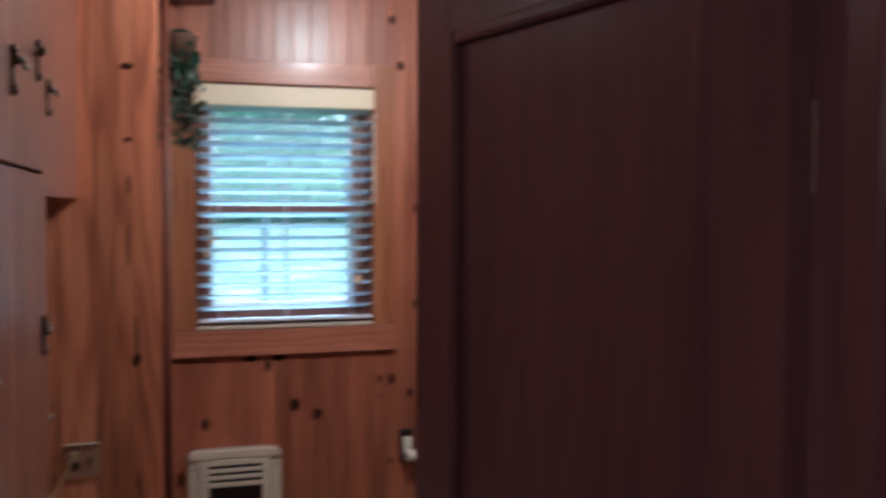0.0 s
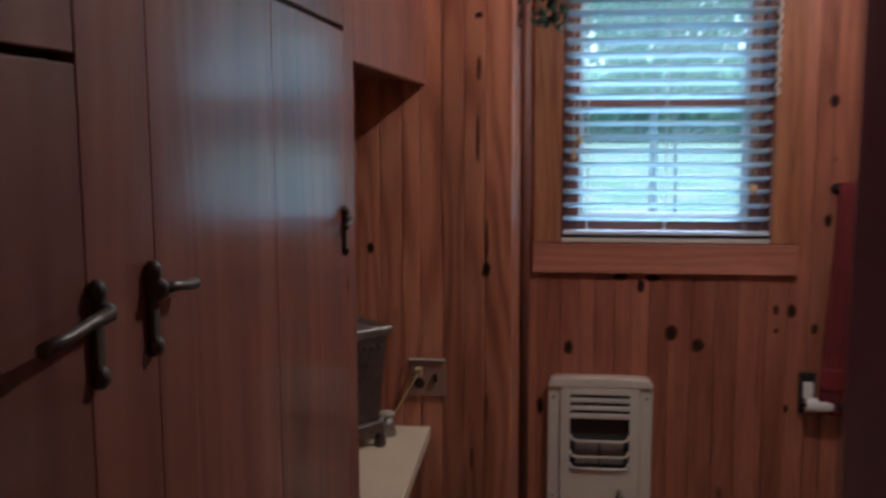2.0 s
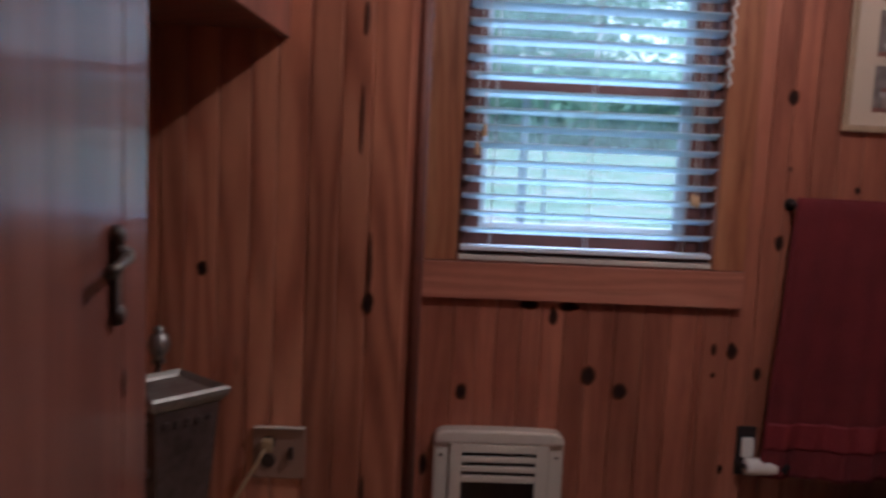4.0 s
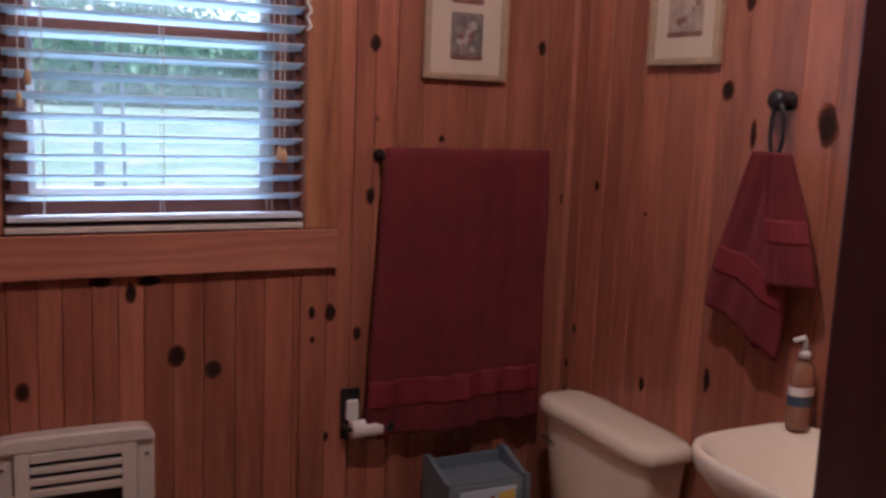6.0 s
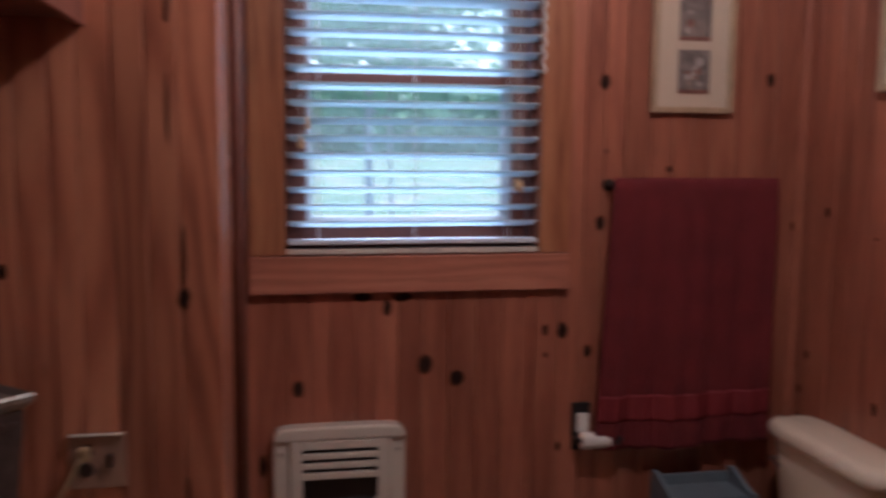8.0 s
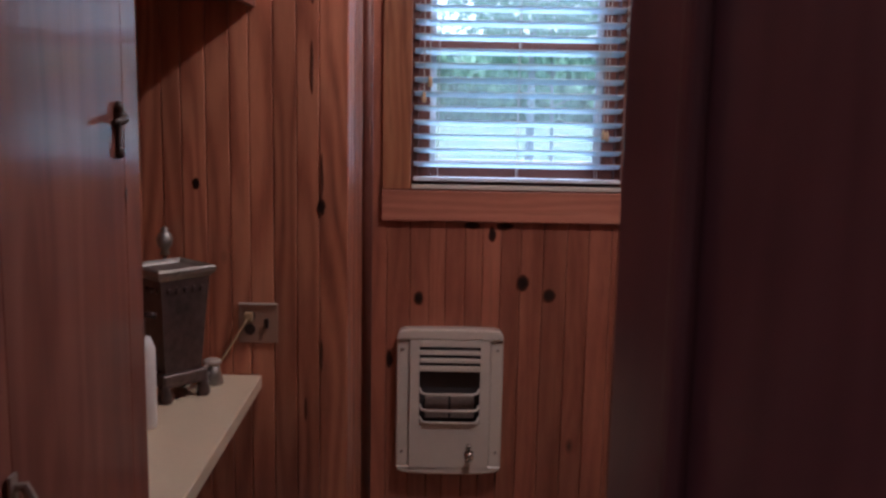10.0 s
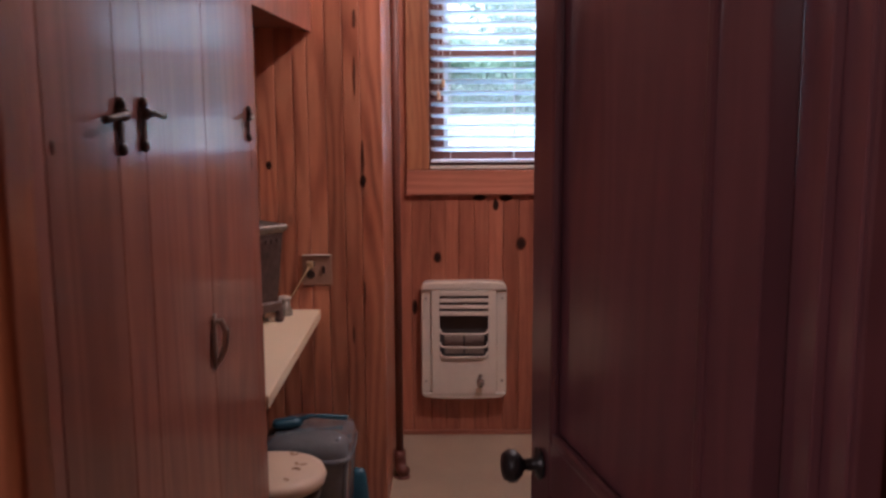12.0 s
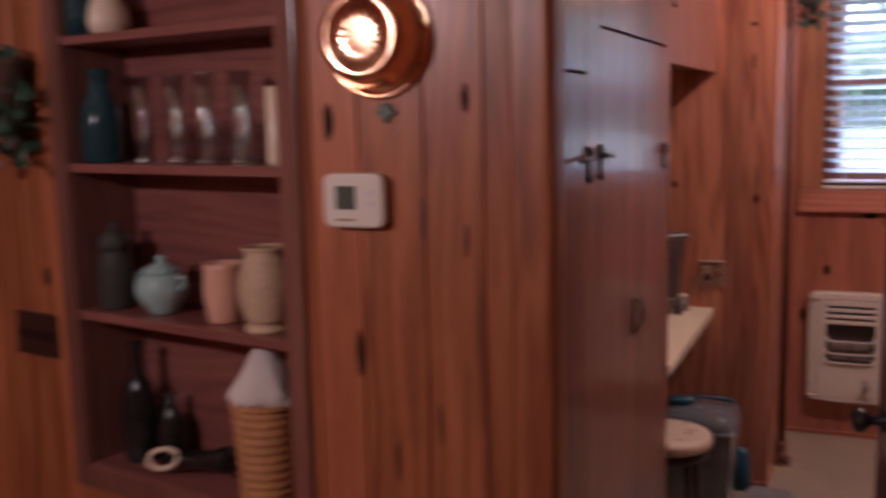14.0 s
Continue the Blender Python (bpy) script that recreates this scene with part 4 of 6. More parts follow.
def bowed(z_in, z_out, y_front, inset=0.0, bow=0.08):
    """A cap across the heater whose outer edge bows out in the middle and rounds off at the ends."""
    w = HX1 - HX0 - 2 * inset
    line = [(HX0 + inset + w * (0.5 - 0.5 * math.cos(math.pi * k / 24)), z_in + (z_out - z_in) * (1 - abs(math.cos(math.pi * k / 24)) ** 16) ** 0.45 + (z_out - z_in) * bow * math.sin(math.pi * k / 24) ** 2) for k in range(25)]
    b = prism(line, 0.002, -y_front, 0.009)
    b.transform(Matrix(((1, 0, 0, 0), (0, 0, -1, 0), (0, 1, 0, 0), (0, 0, 0, 1))))
    return b


part("top_cap", bowed(HZ1 - 0.045, HZ1 - 0.005, HY - 0.002), WHITE_ENAMEL, heater)
part("bottom_lip", bowed(HZ0 + 0.016, HZ0 - 0.008, HY + 0.002, 0.002, 0.35), WHITE_ENAMEL, heater)
part("burner_box", box(ox0 - 0.02, ox1 + 0.02, HY + 0.045, -0.003, oz0 - 0.02, HZ1 - 0.05), DARK_VOID, heater, "dark burner recess")
for i in range(2):
    xa = ox0 + 0.022 + i * 0.096
    b = box(xa, xa + 0.088, HY + 0.026, HY + 0.044, oz0 + 0.012, oz0 + 0.095, 0.003)
    for r in range(4):
        for c in range(5):
            box(xa + 0.006 + c * 0.016, xa + 0.017 + c * 0.016, HY + 0.022, HY + 0.027, oz0 + 0.018 + r * 0.019, oz0 + 0.031 + r * 0.019, bm=b)
    part("radiant", b, CERAMIC, heater, "ceramic radiant plaque")
for z in (oz0 + 0.115, oz0 + 0.052, oz0 + 0.006):
    pts = [(ox0 + 0.002, HY + 0.010, z + 0.018), (ox0 + 0.010, HY - 0.006, z + 0.004), (ox0 + 0.03, HY - 0.010, z), (ox1 - 0.03, HY - 0.010, z), (ox1 - 0.010, HY - 0.006, z + 0.004), (ox1 - 0.002, HY + 0.010, z + 0.018)]
    part("guard_bar", tube(pts, 0.0052, 8), WHITE_ENAMEL, heater, smooth=True)
valve = lathe([(0, 0), (0.018, 0), (0.018, 0.004), (0.009, 0.006), (0.008, 0.02), (0.016, 0.022), (0.016, 0.034), (0, 0.036)], 18)
kn = part("valve_knob", valve, STEEL, heater, "small nickel valve knob", True)
kn.matrix_local = Matrix.Translation((HX1 - 0.122, HY + 0.002, HZ0 + 0.068)) @ pose(0, 0, 0, 90, 0, 0)
kn2 = part("igniter_button", lathe([(0, 0), (0.010, 0), (0.010, 0.012), (0, 0.013)], 14), STEEL, heater, smooth=True)
kn2.matrix_local = Matrix.Translation((HX1 - 0.122, HY + 0.002, HZ0 + 0.098)) @ pose(0, 0, 0, 90, 0, 0)
for sx in (HX0 + 0.022, HX1 - 0.022):
    for sz in (HZ0 + 0.07, HZ1 - 0.085):
        s = part("screw", lathe([(0, 0), (0.006, 0), (0.005, 0.003), (0, 0.004)], 10), STEEL, heater)
        s.matrix_local = Matrix.Translation((sx, HY + 0.0125, sz)) @ pose(0, 0, 0, 90, 0, 0)

# pipe in the corner
pipe = thing("gas_pipe", "brown-painted upright pipe with an elbow at the floor", "pipe")
part("riser", tube([(-0.022, -0.50, 0.06), (-0.022, -0.50, CEIL_Z - 0.001)], 0.0165, 14), SASH, pipe, smooth=True)
part("elbow", tube([(-0.022, -0.50, 0.11), (-0.022, -0.50, 0.075), (-0.020, -0.507, 0.045), (-0.012, -0.525, 0.032), (0.0, -0.545, 0.032)], 0.026, 14), SASH, pipe, smooth=True)
part("floor_flange", lathe([(0, 0), (0.036, 0), (0.034, 0.006), (0.02, 0.012), (0, 0.012)], 20), JAMB, pipe, smooth=True).matrix_local = Matrix.Translation((-0.012, -0.52, 0.0))


# ---- towels ----
def cloth(u0, u1, z_top, z_bot, flare, folds, depth, seed, thick=0.016, nu=56, nz=40, bands=(), part_of=(0.0, 1.0), proud=0.0, lean=0.0):
    """A hanging towel in the xz plane, folded over at the top; -y is its front."""
    rg = random.Random(seed)
    ph = [rg.uniform(0, 6.28) for _ in range(6)]
    fr = [folds * rg.uniform(0.7, 1.4) for _ in range(3)]
    b = bmesh.new()

    def at(i, j, back):
        u, v = i / nu, part_of[0] + (part_of[1] - part_of[0]) * j / nz
        spread = flare * v
        x = u0 - spread + (u1 - u0 + 2 * spread) * u - lean * v
        z = z_top + (z_bot - z_top) * v - 0.010 * math.sin(3.1 * u + ph[5]) * v
        d = depth * (0.35 + 0.65 * v) * (math.sin(6.28 * fr[0] * u + ph[0]) + 0.6 * math.sin(6.28 * fr[1] * u * 1.7 + ph[1]) + 0.3 * math.sin(14 * v + 9 * u + ph[2]))
        d += 0.002 * noise.noise(Vector((u * 14, v * 16, seed)))
        edge = min(1.0, min(u, 1 - u) * nu / 1.6)
        top = min(1.0, v * 60 / 1.5)
        t = thick * (0.35 + 0.65 * edge)
        for lo, hi in bands:
            if lo < v < hi:
                t *= 0.72
        y = (-t * top - d) if not back else (t * 0.3 - d * 0.5)
        y -= 0.0 if back else proud
        if v < 0.03 and not back:
            z += 0.006
        return (x, y, z)

    fr_v = [[b.verts.new(at(i, j, False)) for i in range(nu + 1)] for j in range(nz + 1)]
    bk_v = [[b.verts.new(at(i, j, True)) for i in range(nu + 1)] for j in range(nz + 1)]
    for j in range(nz):
        for i in range(nu):
            b.faces.new((fr_v[j][i], fr_v[j + 1][i], fr_v[j + 1][i + 1], fr_v[j][i + 1]))
            b.faces.new((bk_v[j][i], bk_v[j][i + 1], bk_v[j + 1][i + 1], bk_v[j + 1][i]))
        for i in (0, nu):
            b.faces.new((fr_v[j][i], bk_v[j][i], bk_v[j + 1][i], fr_v[j + 1][i]))
    for j in (0, nz):
        for i in range(nu):
            b.faces.new((fr_v[j][i], fr_v[j][i + 1], bk_v[j][i + 1], bk_v[j][i]))
    return b


TOWEL_BAND = plain("red_woven_band", (0.180, 0.016, 0.020), 0.7, var=0.1, scale=200, bump_s=0.2)
rail = thing("towel_bar", "black iron towel bar on the wall behind the bath towel", "towel bar")
part("bar", tube([(1.10, -0.053, 1.464), (1.632, -0.053, 1.464)], 0.005, 10), BLACK_IRON, rail, smooth=True)
for x in (1.098, 1.630):
    part("bracket", lathe([(0, 0), (0.018, 0), (0.018, 0.006), (0.008, 0.011), (0.007, 0.045), (0.010, 0.052), (0.008, 0.060), (0, 0.062)], 16), BLACK_IRON, rail, smooth=True).matrix_local = Matrix.Translation((x, -0.001, 1.466)) @ pose(0, 0, 0, 90, 0, 0)
towel = thing("bath_towel", "dark red terry bath towel hanging over the bar", "towel", (0, -0.055, 0))
part("towel_cloth", cloth(1.095, 1.645, 1.484, 0.640, 0.022, 3.0, 0.0125, 3, nu=96, nz=60, bands=((0.80, 0.89),), lean=0.022), TERRY, towel, smooth=True)
part("woven_band", cloth(1.095, 1.645, 1.484, 0.640, 0.022, 3.0, 0.0125, 3, nu=96, nz=10, part_of=(0.795, 0.895), proud=0.0012, lean=0.022), TOWEL_BAND, towel, "smooth woven red border band", smooth=True)

ring = thing("towel_ring", "black iron towel ring with a round wall post", "towel ring")
RY, RZ = -0.90, 1.660
m = Matrix.Translation((RIGHT - 0.001, RY, RZ)) @ pose(0, 0, 0, 0, -90, 0)
part("post", lathe([(0, 0), (0.022, 0), (0.023, 0.006), (0.014, 0.012), (0.014, 0.026), (0.025, 0.034), (0.026, 0.044), (0.020, 0.054), (0, 0.058)], 12), BLACK_IRON, ring, smooth=True).matrix_local = m
RC = (RIGHT - 0.047, RY - 0.012, RZ - 0.07)
part("ring", tube([(RC[0], RC[1] + 0.020 * math.sin(a), RC[2] + 0.062 * math.cos(a)) for a in [2 * math.pi * i / 36 for i in range(36)]], 0.0055, 8, True), BLACK_IRON, ring, smooth=True)


def hand_towel():
    ht = thing("hand_towel", "dark red terry hand towel hanging through the ring", "towel", (RIGHT - 0.05, RY - 0.02, 0), -90)
    # local x runs towards the near side, -y towards the room
    nu, nz = 30, 34
    b = bmesh.new()

    def at(i, j, back, layer, lo=0.0, hi=1.0, proud=0.0):
        u, v = i / nu, lo + (hi - lo) * j / nz
        half = 0.046 + 0.066 * min(1, v * 1.2) ** 0.8 + 0.012 * v
        off = (-0.055 * v - 0.01) if layer == 0 else (0.060 * v + 0.035)
        if layer:
            half *= 0.58
        zb = (1.085 + 0.045 * (1 - u)) if layer == 0 else (1.235 + 0.015 * u)
        x = off + (u - 0.5) * 2 * half
        z = 1.540 + (zb - 1.540) * v + (0.020 * (1 - u) * v if layer == 0 else 0)
        if layer == 0:
            z -= 0.065 * v * max(0, u - 0.55)
        d = 0.010 * math.sin(9 * u + 1.5 * layer + 2 * v) * (1 - 0.4 * v) + 0.004 * math.sin(21 * u + 5 * v)
        y = (-0.018 - d - 0.022 * layer) if not back else (0.004 - d * 0.4 - 0.022 * layer)
        e = min(1, min(u, 1 - u) * 12)
        if not back:
            y = y * (0.5 + 0.5 * e) - proud
        return (x, y, z)

    def sheet(b, layer, rows, *span):
        f = [[b.verts.new(at(i, j * nz / rows, False, layer, *span)) for i in range(nu + 1)] for j in range(rows + 1)]
        k = [[b.verts.new(at(i, j * nz / rows, True, layer, *span)) for i in range(nu + 1)] for j in range(rows + 1)]
        for j in range(rows):
            for i in range(nu):
                b.faces.new((f[j][i], f[j + 1][i], f[j + 1][i + 1], f[j][i + 1]))
                b.faces.new((k[j][i], k[j][i + 1], k[j + 1][i + 1], k[j + 1][i]))
            for i in (0, nu):
                b.faces.new((f[j][i], k[j][i], k[j + 1][i], f[j + 1][i]))
        for j in (0, rows):
            for i in range(nu):
                b.faces.new((f[j][i], f[j][i + 1], k[j][i + 1], k[j][i]))
        return b

    sheet(b, 0, nz)
    sheet(b, 1, nz)
    part("towel_cloth", b, TERRY, ht, smooth=True)
    part("woven_band", sheet(bmesh.new(), 0, 8, 0.60, 0.76, 0.0012), TOWEL_BAND, ht, "smooth woven border band", True)
    part("woven_band", sheet(bmesh.new(), 1, 8, 0.50, 0.68, 0.0012), TOWEL_BAND, ht, "smooth woven border band", True)


hand_towel()

# ---- toilet paper ----
tp = thing("toilet_paper_holder", "black iron paper holder with a white roll", "paper holder")
part("back_plate", box(0.998, 1.056, -0.011, -0.001, 0.620, 0.775, 0.003), BLACK_IRON, tp)
part("arm", tube([(1.005, -0.008, 0.668), (1.004, -0.045, 0.664), (1.012, -0.056, 0.664), (1.15, -0.056, 0.664)], 0.007, 8), BLACK_IRON, tp)
part("arm_end", lathe([(0, 0), (0.020, 0.0), (0.022, 0.006), (0.020, 0.028), (0, 0.030)], 18), BLACK_IRON, tp, smooth=True).matrix_local = Matrix.Translation((1.110, -0.056, 0.664)) @ pose(0, 0, 0, 0, 90, 0)
part("paper_roll", lathe([(0.012, 0), (0.025, 0), (0.0265, 0.002), (0.0265, 0.092), (0.025, 0.094), (0.012, 0.094), (0.012, 0)], 28), PAPER, tp, "nearly used white toilet paper roll", True).matrix_local = Matrix.Translation((1.012, -0.056, 0.664)) @ pose(0, 0, 0, 0, 90, 0)
part("white_bracket", prism(rounded(0, 0.038, 0, 0.062, 0.006, 4), 0, 0.014, 0.003), PAPER, tp, "white upright end bracket").matrix_local = Matrix.Translation((1.010, -0.012, 0.680)) @ pose(0, 0, 0, 90, 0, 0)

# ---- magazine box ----
mag = thing("magazine_box", "blue-grey painted wooden box with a picture front", "box", (1.385, -0.150, 0), 0)
W, Dp, Hh = 0.130, 0.085, 0.545
part("side_panel", prism([(-Dp, 0), (Dp, 0), (Dp, Hh + 0.015), (Dp - 0.03, Hh + 0.02), (-Dp + 0.02, Hh - 0.02), (-Dp - 0.012, Hh - 0.015)], -0.008, 0.008), BLUE_PAINT, mag).matrix_local = Matrix.Translation((-W, 0, 0)) @ Matrix(((0, 0, 1, 0), (1, 0, 0, 0), (0, 1, 0, 0), (0, 0, 0, 1)))
part("side_panel", prism([(-Dp, 0), (Dp, 0), (Dp, Hh + 0.015), (Dp - 0.03, Hh + 0.02), (-Dp + 0.02, Hh - 0.02), (-Dp - 0.012, Hh - 0.015)], -0.008, 0.008), BLUE_PAINT, mag).matrix_local = Matrix.Translation((W, 0, 0)) @ Matrix(((0, 0, 1, 0), (1, 0, 0, 0), (0, 1, 0, 0), (0, 0, 0, 1)))
part("front_panel", box(-W + 0.009, W - 0.009, -Dp + 0.004, -Dp + 0.018, 0.0, Hh - 0.035, 0.002), BLUE_PAINT, mag)
part("back_panel", box(-W + 0.009, W - 0.009, Dp - 0.016, Dp - 0.002, 0.0, Hh, 0.002), BLUE_PAINT, mag)
part("lid", box(-W + 0.009, W - 0.009, -Dp + 0.02, Dp - 0.018, Hh - 0.045, Hh - 0.032, 0.002), BLUE_PAINT, mag)
pic = part("picture", box(-0.095, 0.095, -Dp - 0.001, -Dp + 0.0035, 0.14, Hh - 0.05), SKY_PRINT, mag, "pale picture with a red and yellow bird")
bird = prism([(-0.045, 0.30), (0.0, 0.27), (0.03, 0.34), (0.06, 0.40), (0.035, 0.478), (0.005, 0.43), (-0.03, 0.38)], 0, 0.002)
part("red_shape", bird, RED_PRINT, mag).matrix_local = Matrix.Translation((-0.02, -Dp - 0.0015, 0.0)) @ pose(0, 0, 0, 90, 0, 0)
part("yellow_shape", prism([(0.02, 0.33), (0.088, 0.33), (0.09, 0.485), (0.035, 0.478)], 0, 0.0015), YELLOW, mag).matrix_local = Matrix.Translation((0.0, -Dp - 0.0015, 0.0)) @ pose(0, 0, 0, 90, 0, 0)

# ---- toilet ----
toilet = thing("toilet", "cream porcelain toilet with a rounded tank lid", "toilet", (1.664, -0.432, 0))
toilet.scale = (0.90, 1.0, 1.03)


def loft(sections):
    """A body through rings of (half length y, half width x, x shift, z, corner power)."""
    b = bmesh.new()
    n = 40
    rings = []
    for hy, hx, sx, z, pw in sections:
        r = []
        for i in range(n):
            a = 2 * math.pi * i / n
            c, s = math.cos(a), math.sin(a)
            r.append(b.verts.new((sx + hx * math.copysign(abs(c) ** pw, c), hy * math.copysign(abs(s) ** pw, s), z)))
        rings.append(r)
    for a, c in zip(rings, rings[1:]):
        for i in range(n):
            b.faces.new((a[i], a[(i + 1) % n], c[(i + 1) % n], c[i]))
    b.faces.new(rings[0][::-1])
    b.faces.new(rings[-1])
    return b


part("tank", loft([(0.20, 0.072, 0.01, 0.385, 0.45), (0.225, 0.078, 0.01, 0.40, 0.35), (0.255, 0.088, 0.005, 0.66, 0.30), (0.256, 0.088, 0.005, 0.682, 0.30)]), PORCELAIN, toilet, smooth=True)
part("tank_lid", loft([(0.262, 0.093, 0.003, 0.679, 0.35), (0.278, 0.104, 0.0, 0.684, 0.36), (0.283, 0.107, 0.0, 0.698, 0.38), (0.281, 0.105, 0.0, 0.716, 0.40), (0.270, 0.094, 0.0, 0.728, 0.44), (0.235, 0.066, 0.0, 0.733, 0.5), (0.10, 0.02, 0.0, 0.734, 0.6)]), PORCELAIN, toilet, smooth=True)
part("flush_lever", tube([(-0.085, 0.20, 0.62), (-0.11, 0.20, 0.62), (-0.112, 0.14, 0.612)], 0.007, 8), STEEL, toilet)
part("bowl", loft([(0.11, 0.20, -0.19, 0.0, 0.8), (0.10, 0.17, -0.19, 0.12, 0.8), (0.15, 0.21, -0.23, 0.28, 0.85), (0.18, 0.25, -0.27, 0.38, 0.9), (0.18, 0.25, -0.27, 0.40, 0.9)]), PORCELAIN, toilet, smooth=True)
part("seat_lid", loft([(0.185, 0.235, -0.30, 0.401, 0.9), (0.188, 0.238, -0.30, 0.412, 0.9), (0.186, 0.236, -0.30, 0.428, 0.9), (0.16, 0.21, -0.30, 0.436, 0.9)]), PORCELAIN, toilet, smooth=True)

# ---- sink ----
sink = thing("wall_sink", "cream porcelain sink on a pedestal by the side wall", "sink", (RIGHT - 0.002, -1.305, 0.02))
sink.scale = (0.91, 1.0, 1.0)


def sink_body():
    # outline runs back at x = 0, front towards -x
    def ring(s, dz, shift=0.0):
        pts = []
        for i in range(48):
            a = 2 * math.pi * i / 48
            c, sn = math.cos(a), math.sin(a)
            x = -0.215 + shift + 0.215 * s * math.copysign(abs(c) ** (0.30 if c > 0 else 0.62), c)
            y = 0.30 * s * math.copysign(abs(sn) ** (0.30 if c > 0 else 0.50), sn)
            pts.append((x, y, dz))
        return pts
    b = bmesh.new()
    rs = [ring(0.55, 0.74), ring(0.80, 0.80), ring(0.96, 0.855), ring(1.0, 0.875), ring(0.995, 0.892), ring(0.98, 0.902), ring(0.945, 0.904), ring(0.915, 0.897), ring(0.88, 0.893),
          ring(0.83, 0.889, -0.012), ring(0.76, 0.873, -0.02), ring(0.66, 0.845, -0.026), ring(0.54, 0.815, -0.03), ring(0.40, 0.792, -0.03), ring(0.22, 0.776, -0.03), ring(0.05, 0.770, -0.03)]
    vs = [[b.verts.new(q) for q in r] for r in rs]
    for a, c in zip(vs, vs[1:]):
        for i in range(48):
            b.faces.new((a[i], a[(i + 1) % 48], c[(i + 1) % 48], c[i]))
    b.faces.new(vs[0][::-1])
    b.faces.new(vs[-1])
    return b


part("basin", sink_body(), PORCELAIN, sink, smooth=True)
part("pedestal", lathe([(0, -0.0199), (0.12, -0.0199), (0.11, 0.03), (0.075, 0.2), (0.07, 0.55), (0.10, 0.742), (0, 0.742)], 28), PORCELAIN, sink, smooth=True).matrix_local = Matrix.Translation((-0.17, 0, 0))

soap = thing("soap_bottle", "clear amber pump soap bottle with a striped label", "bottle", (RIGHT - 0.045, -1.055, 0.9205))
part("body", lathe([(0, 0), (0.030, 0), (0.032, 0.005), (0.031, 0.13), (0.024, 0.150), (0.011, 0.158), (0.011, 0.166), (0, 0.166)], 24, 1.0, 0.75), SOAP_CLEAR, soap, smooth=True)
part("label_band", lathe([(0.0325, 0.055), (0.0325, 0.078)], 24, 1.0, 0.76), LABEL_BLUE, soap, "blue label band")
part("label_white", lathe([(0.0323, 0.079), (0.0323, 0.10)], 24, 1.0, 0.76), LABEL_WHITE, soap, "white label band")
part("pump", tube([(0, 0, 0.166), (0, 0, 0.205), (-0.004, 0, 0.212), (-0.035, 0, 0.208)], 0.006, 8), LABEL_WHITE, soap, smooth=True)
part("pump_collar", lathe([(0, 0.164), (0.014, 0.164), (0.014, 0.180), (0, 0.182)], 16), LABEL_WHITE, soap, smooth=True)


# ---- pictures ----
def framed(name_at, w, h, windows, label):
    """A framed print facing -y, hung with its lower left corner at the origin."""
    p = thing("framed_print", label, "picture", *name_at)
    part("picture_frame", frame_bm(0, w, 0, h, 0.020, -0.024, -0.002, 0.005), FRAME_GILT, p, "narrow dull-gilt frame")
    part("mat", box(0.02, w - 0.02, -0.012, -0.004, 0.02, h - 0.02), MATBOARD, p, "cream mat board")
    for x0, x1, z0, z1, mt, flower in windows:
        part("print", box(x0, x1, -0.0135, -0.011, z0, z1), mt, p)
        rg = random.Random(int(z0 * 1000))
        for k in range(flower):
            b = lathe([(0, 0), (rg.uniform(0.006, 0.015), 0), (0, 0.0012)], 9)
            q = part("flower", b, PETAL if k % 3 else PRINT_RUST, p)
            q.matrix_local = Matrix.Translation((rg.uniform(x0 + 0.02, x1 - 0.02), -0.0138, rg.uniform(z0 + 0.03, z1 - 0.025))) @ pose(0, 0, 0, 90, 0, 0)
        for k in range(3):
            xs = rg.uniform(x0 + 0.03, x1 - 0.03)
            part("stem", box(xs, xs + 0.003, -0.0146, -0.0138, z0 + 0.012, z0 + 0.06), PRINT_PALE if mt is PRINT_DARK else PRINT_DARK, p)
        part("ground_strip", box(x0, x1, -0.0142, -0.0136, z0, z0 + 0.013), PRINT_RUST, p)
    part("glazing", box(0.018, w - 0.018, -0.0185, -0.0170, 0.018, h - 0.018), PANE, p).visible_shadow = False
    return p


framed(((1.223, 0.0, 1.690),), 0.275, 0.66, [(0.088, 0.193, 0.060, 0.195, PRINT_DARK, 8), (0.088, 0.193, 0.222, 0.355, PRINT_DARK, 3), (0.088, 0.193, 0.382, 0.515, PRINT_DARK, 5)],
       "tall framed print with small flower pictures in a cream mat")
framed(((RIGHT, -0.383, 1.746), -90), 0.280, 0.56, [(0.072, 0.208, 0.075, 0.46, PRINT_PALE, 14)], "framed flower print in a pale cream mat")

# ---- outlet ----
outlet = thing("wall_outlet_plate", "tan double wall plate with an outlet and a switch", "outlet")
OX0, OX1, OZ0, OZ1 = -0.357, -0.246, 0.893, 1.009
part("plate", box(OX0, OX1, OUT_Y - 0.006, OUT_Y - 0.001, OZ0, OZ1, 0.003), BRASS_PLATE, outlet)
# pale strip paints the ceiling lamp's highlight along the plate's top edge
part("edge_highlight", box(OX0 + 0.002, OX1 - 0.002, OUT_Y - 0.013, OUT_Y - 0.0062, OZ1 - 0.005, OZ1 - 0.0005, 0.001), THERMO, outlet, "pale strip drawn as lamp light on the upper edge")
for z in (OZ0 + 0.04, OZ0 + 0.078):
    part("receptacle", lathe([(0, 0), (0.016, 0), (0.0155, 0.003), (0, 0.003)], 18), SWITCH_BROWN, outlet).matrix_local = Matrix.Translation((OX0 + 0.032, OUT_Y - 0.0055, z)) @ pose(0, 0, 0, 90, 0, 0)
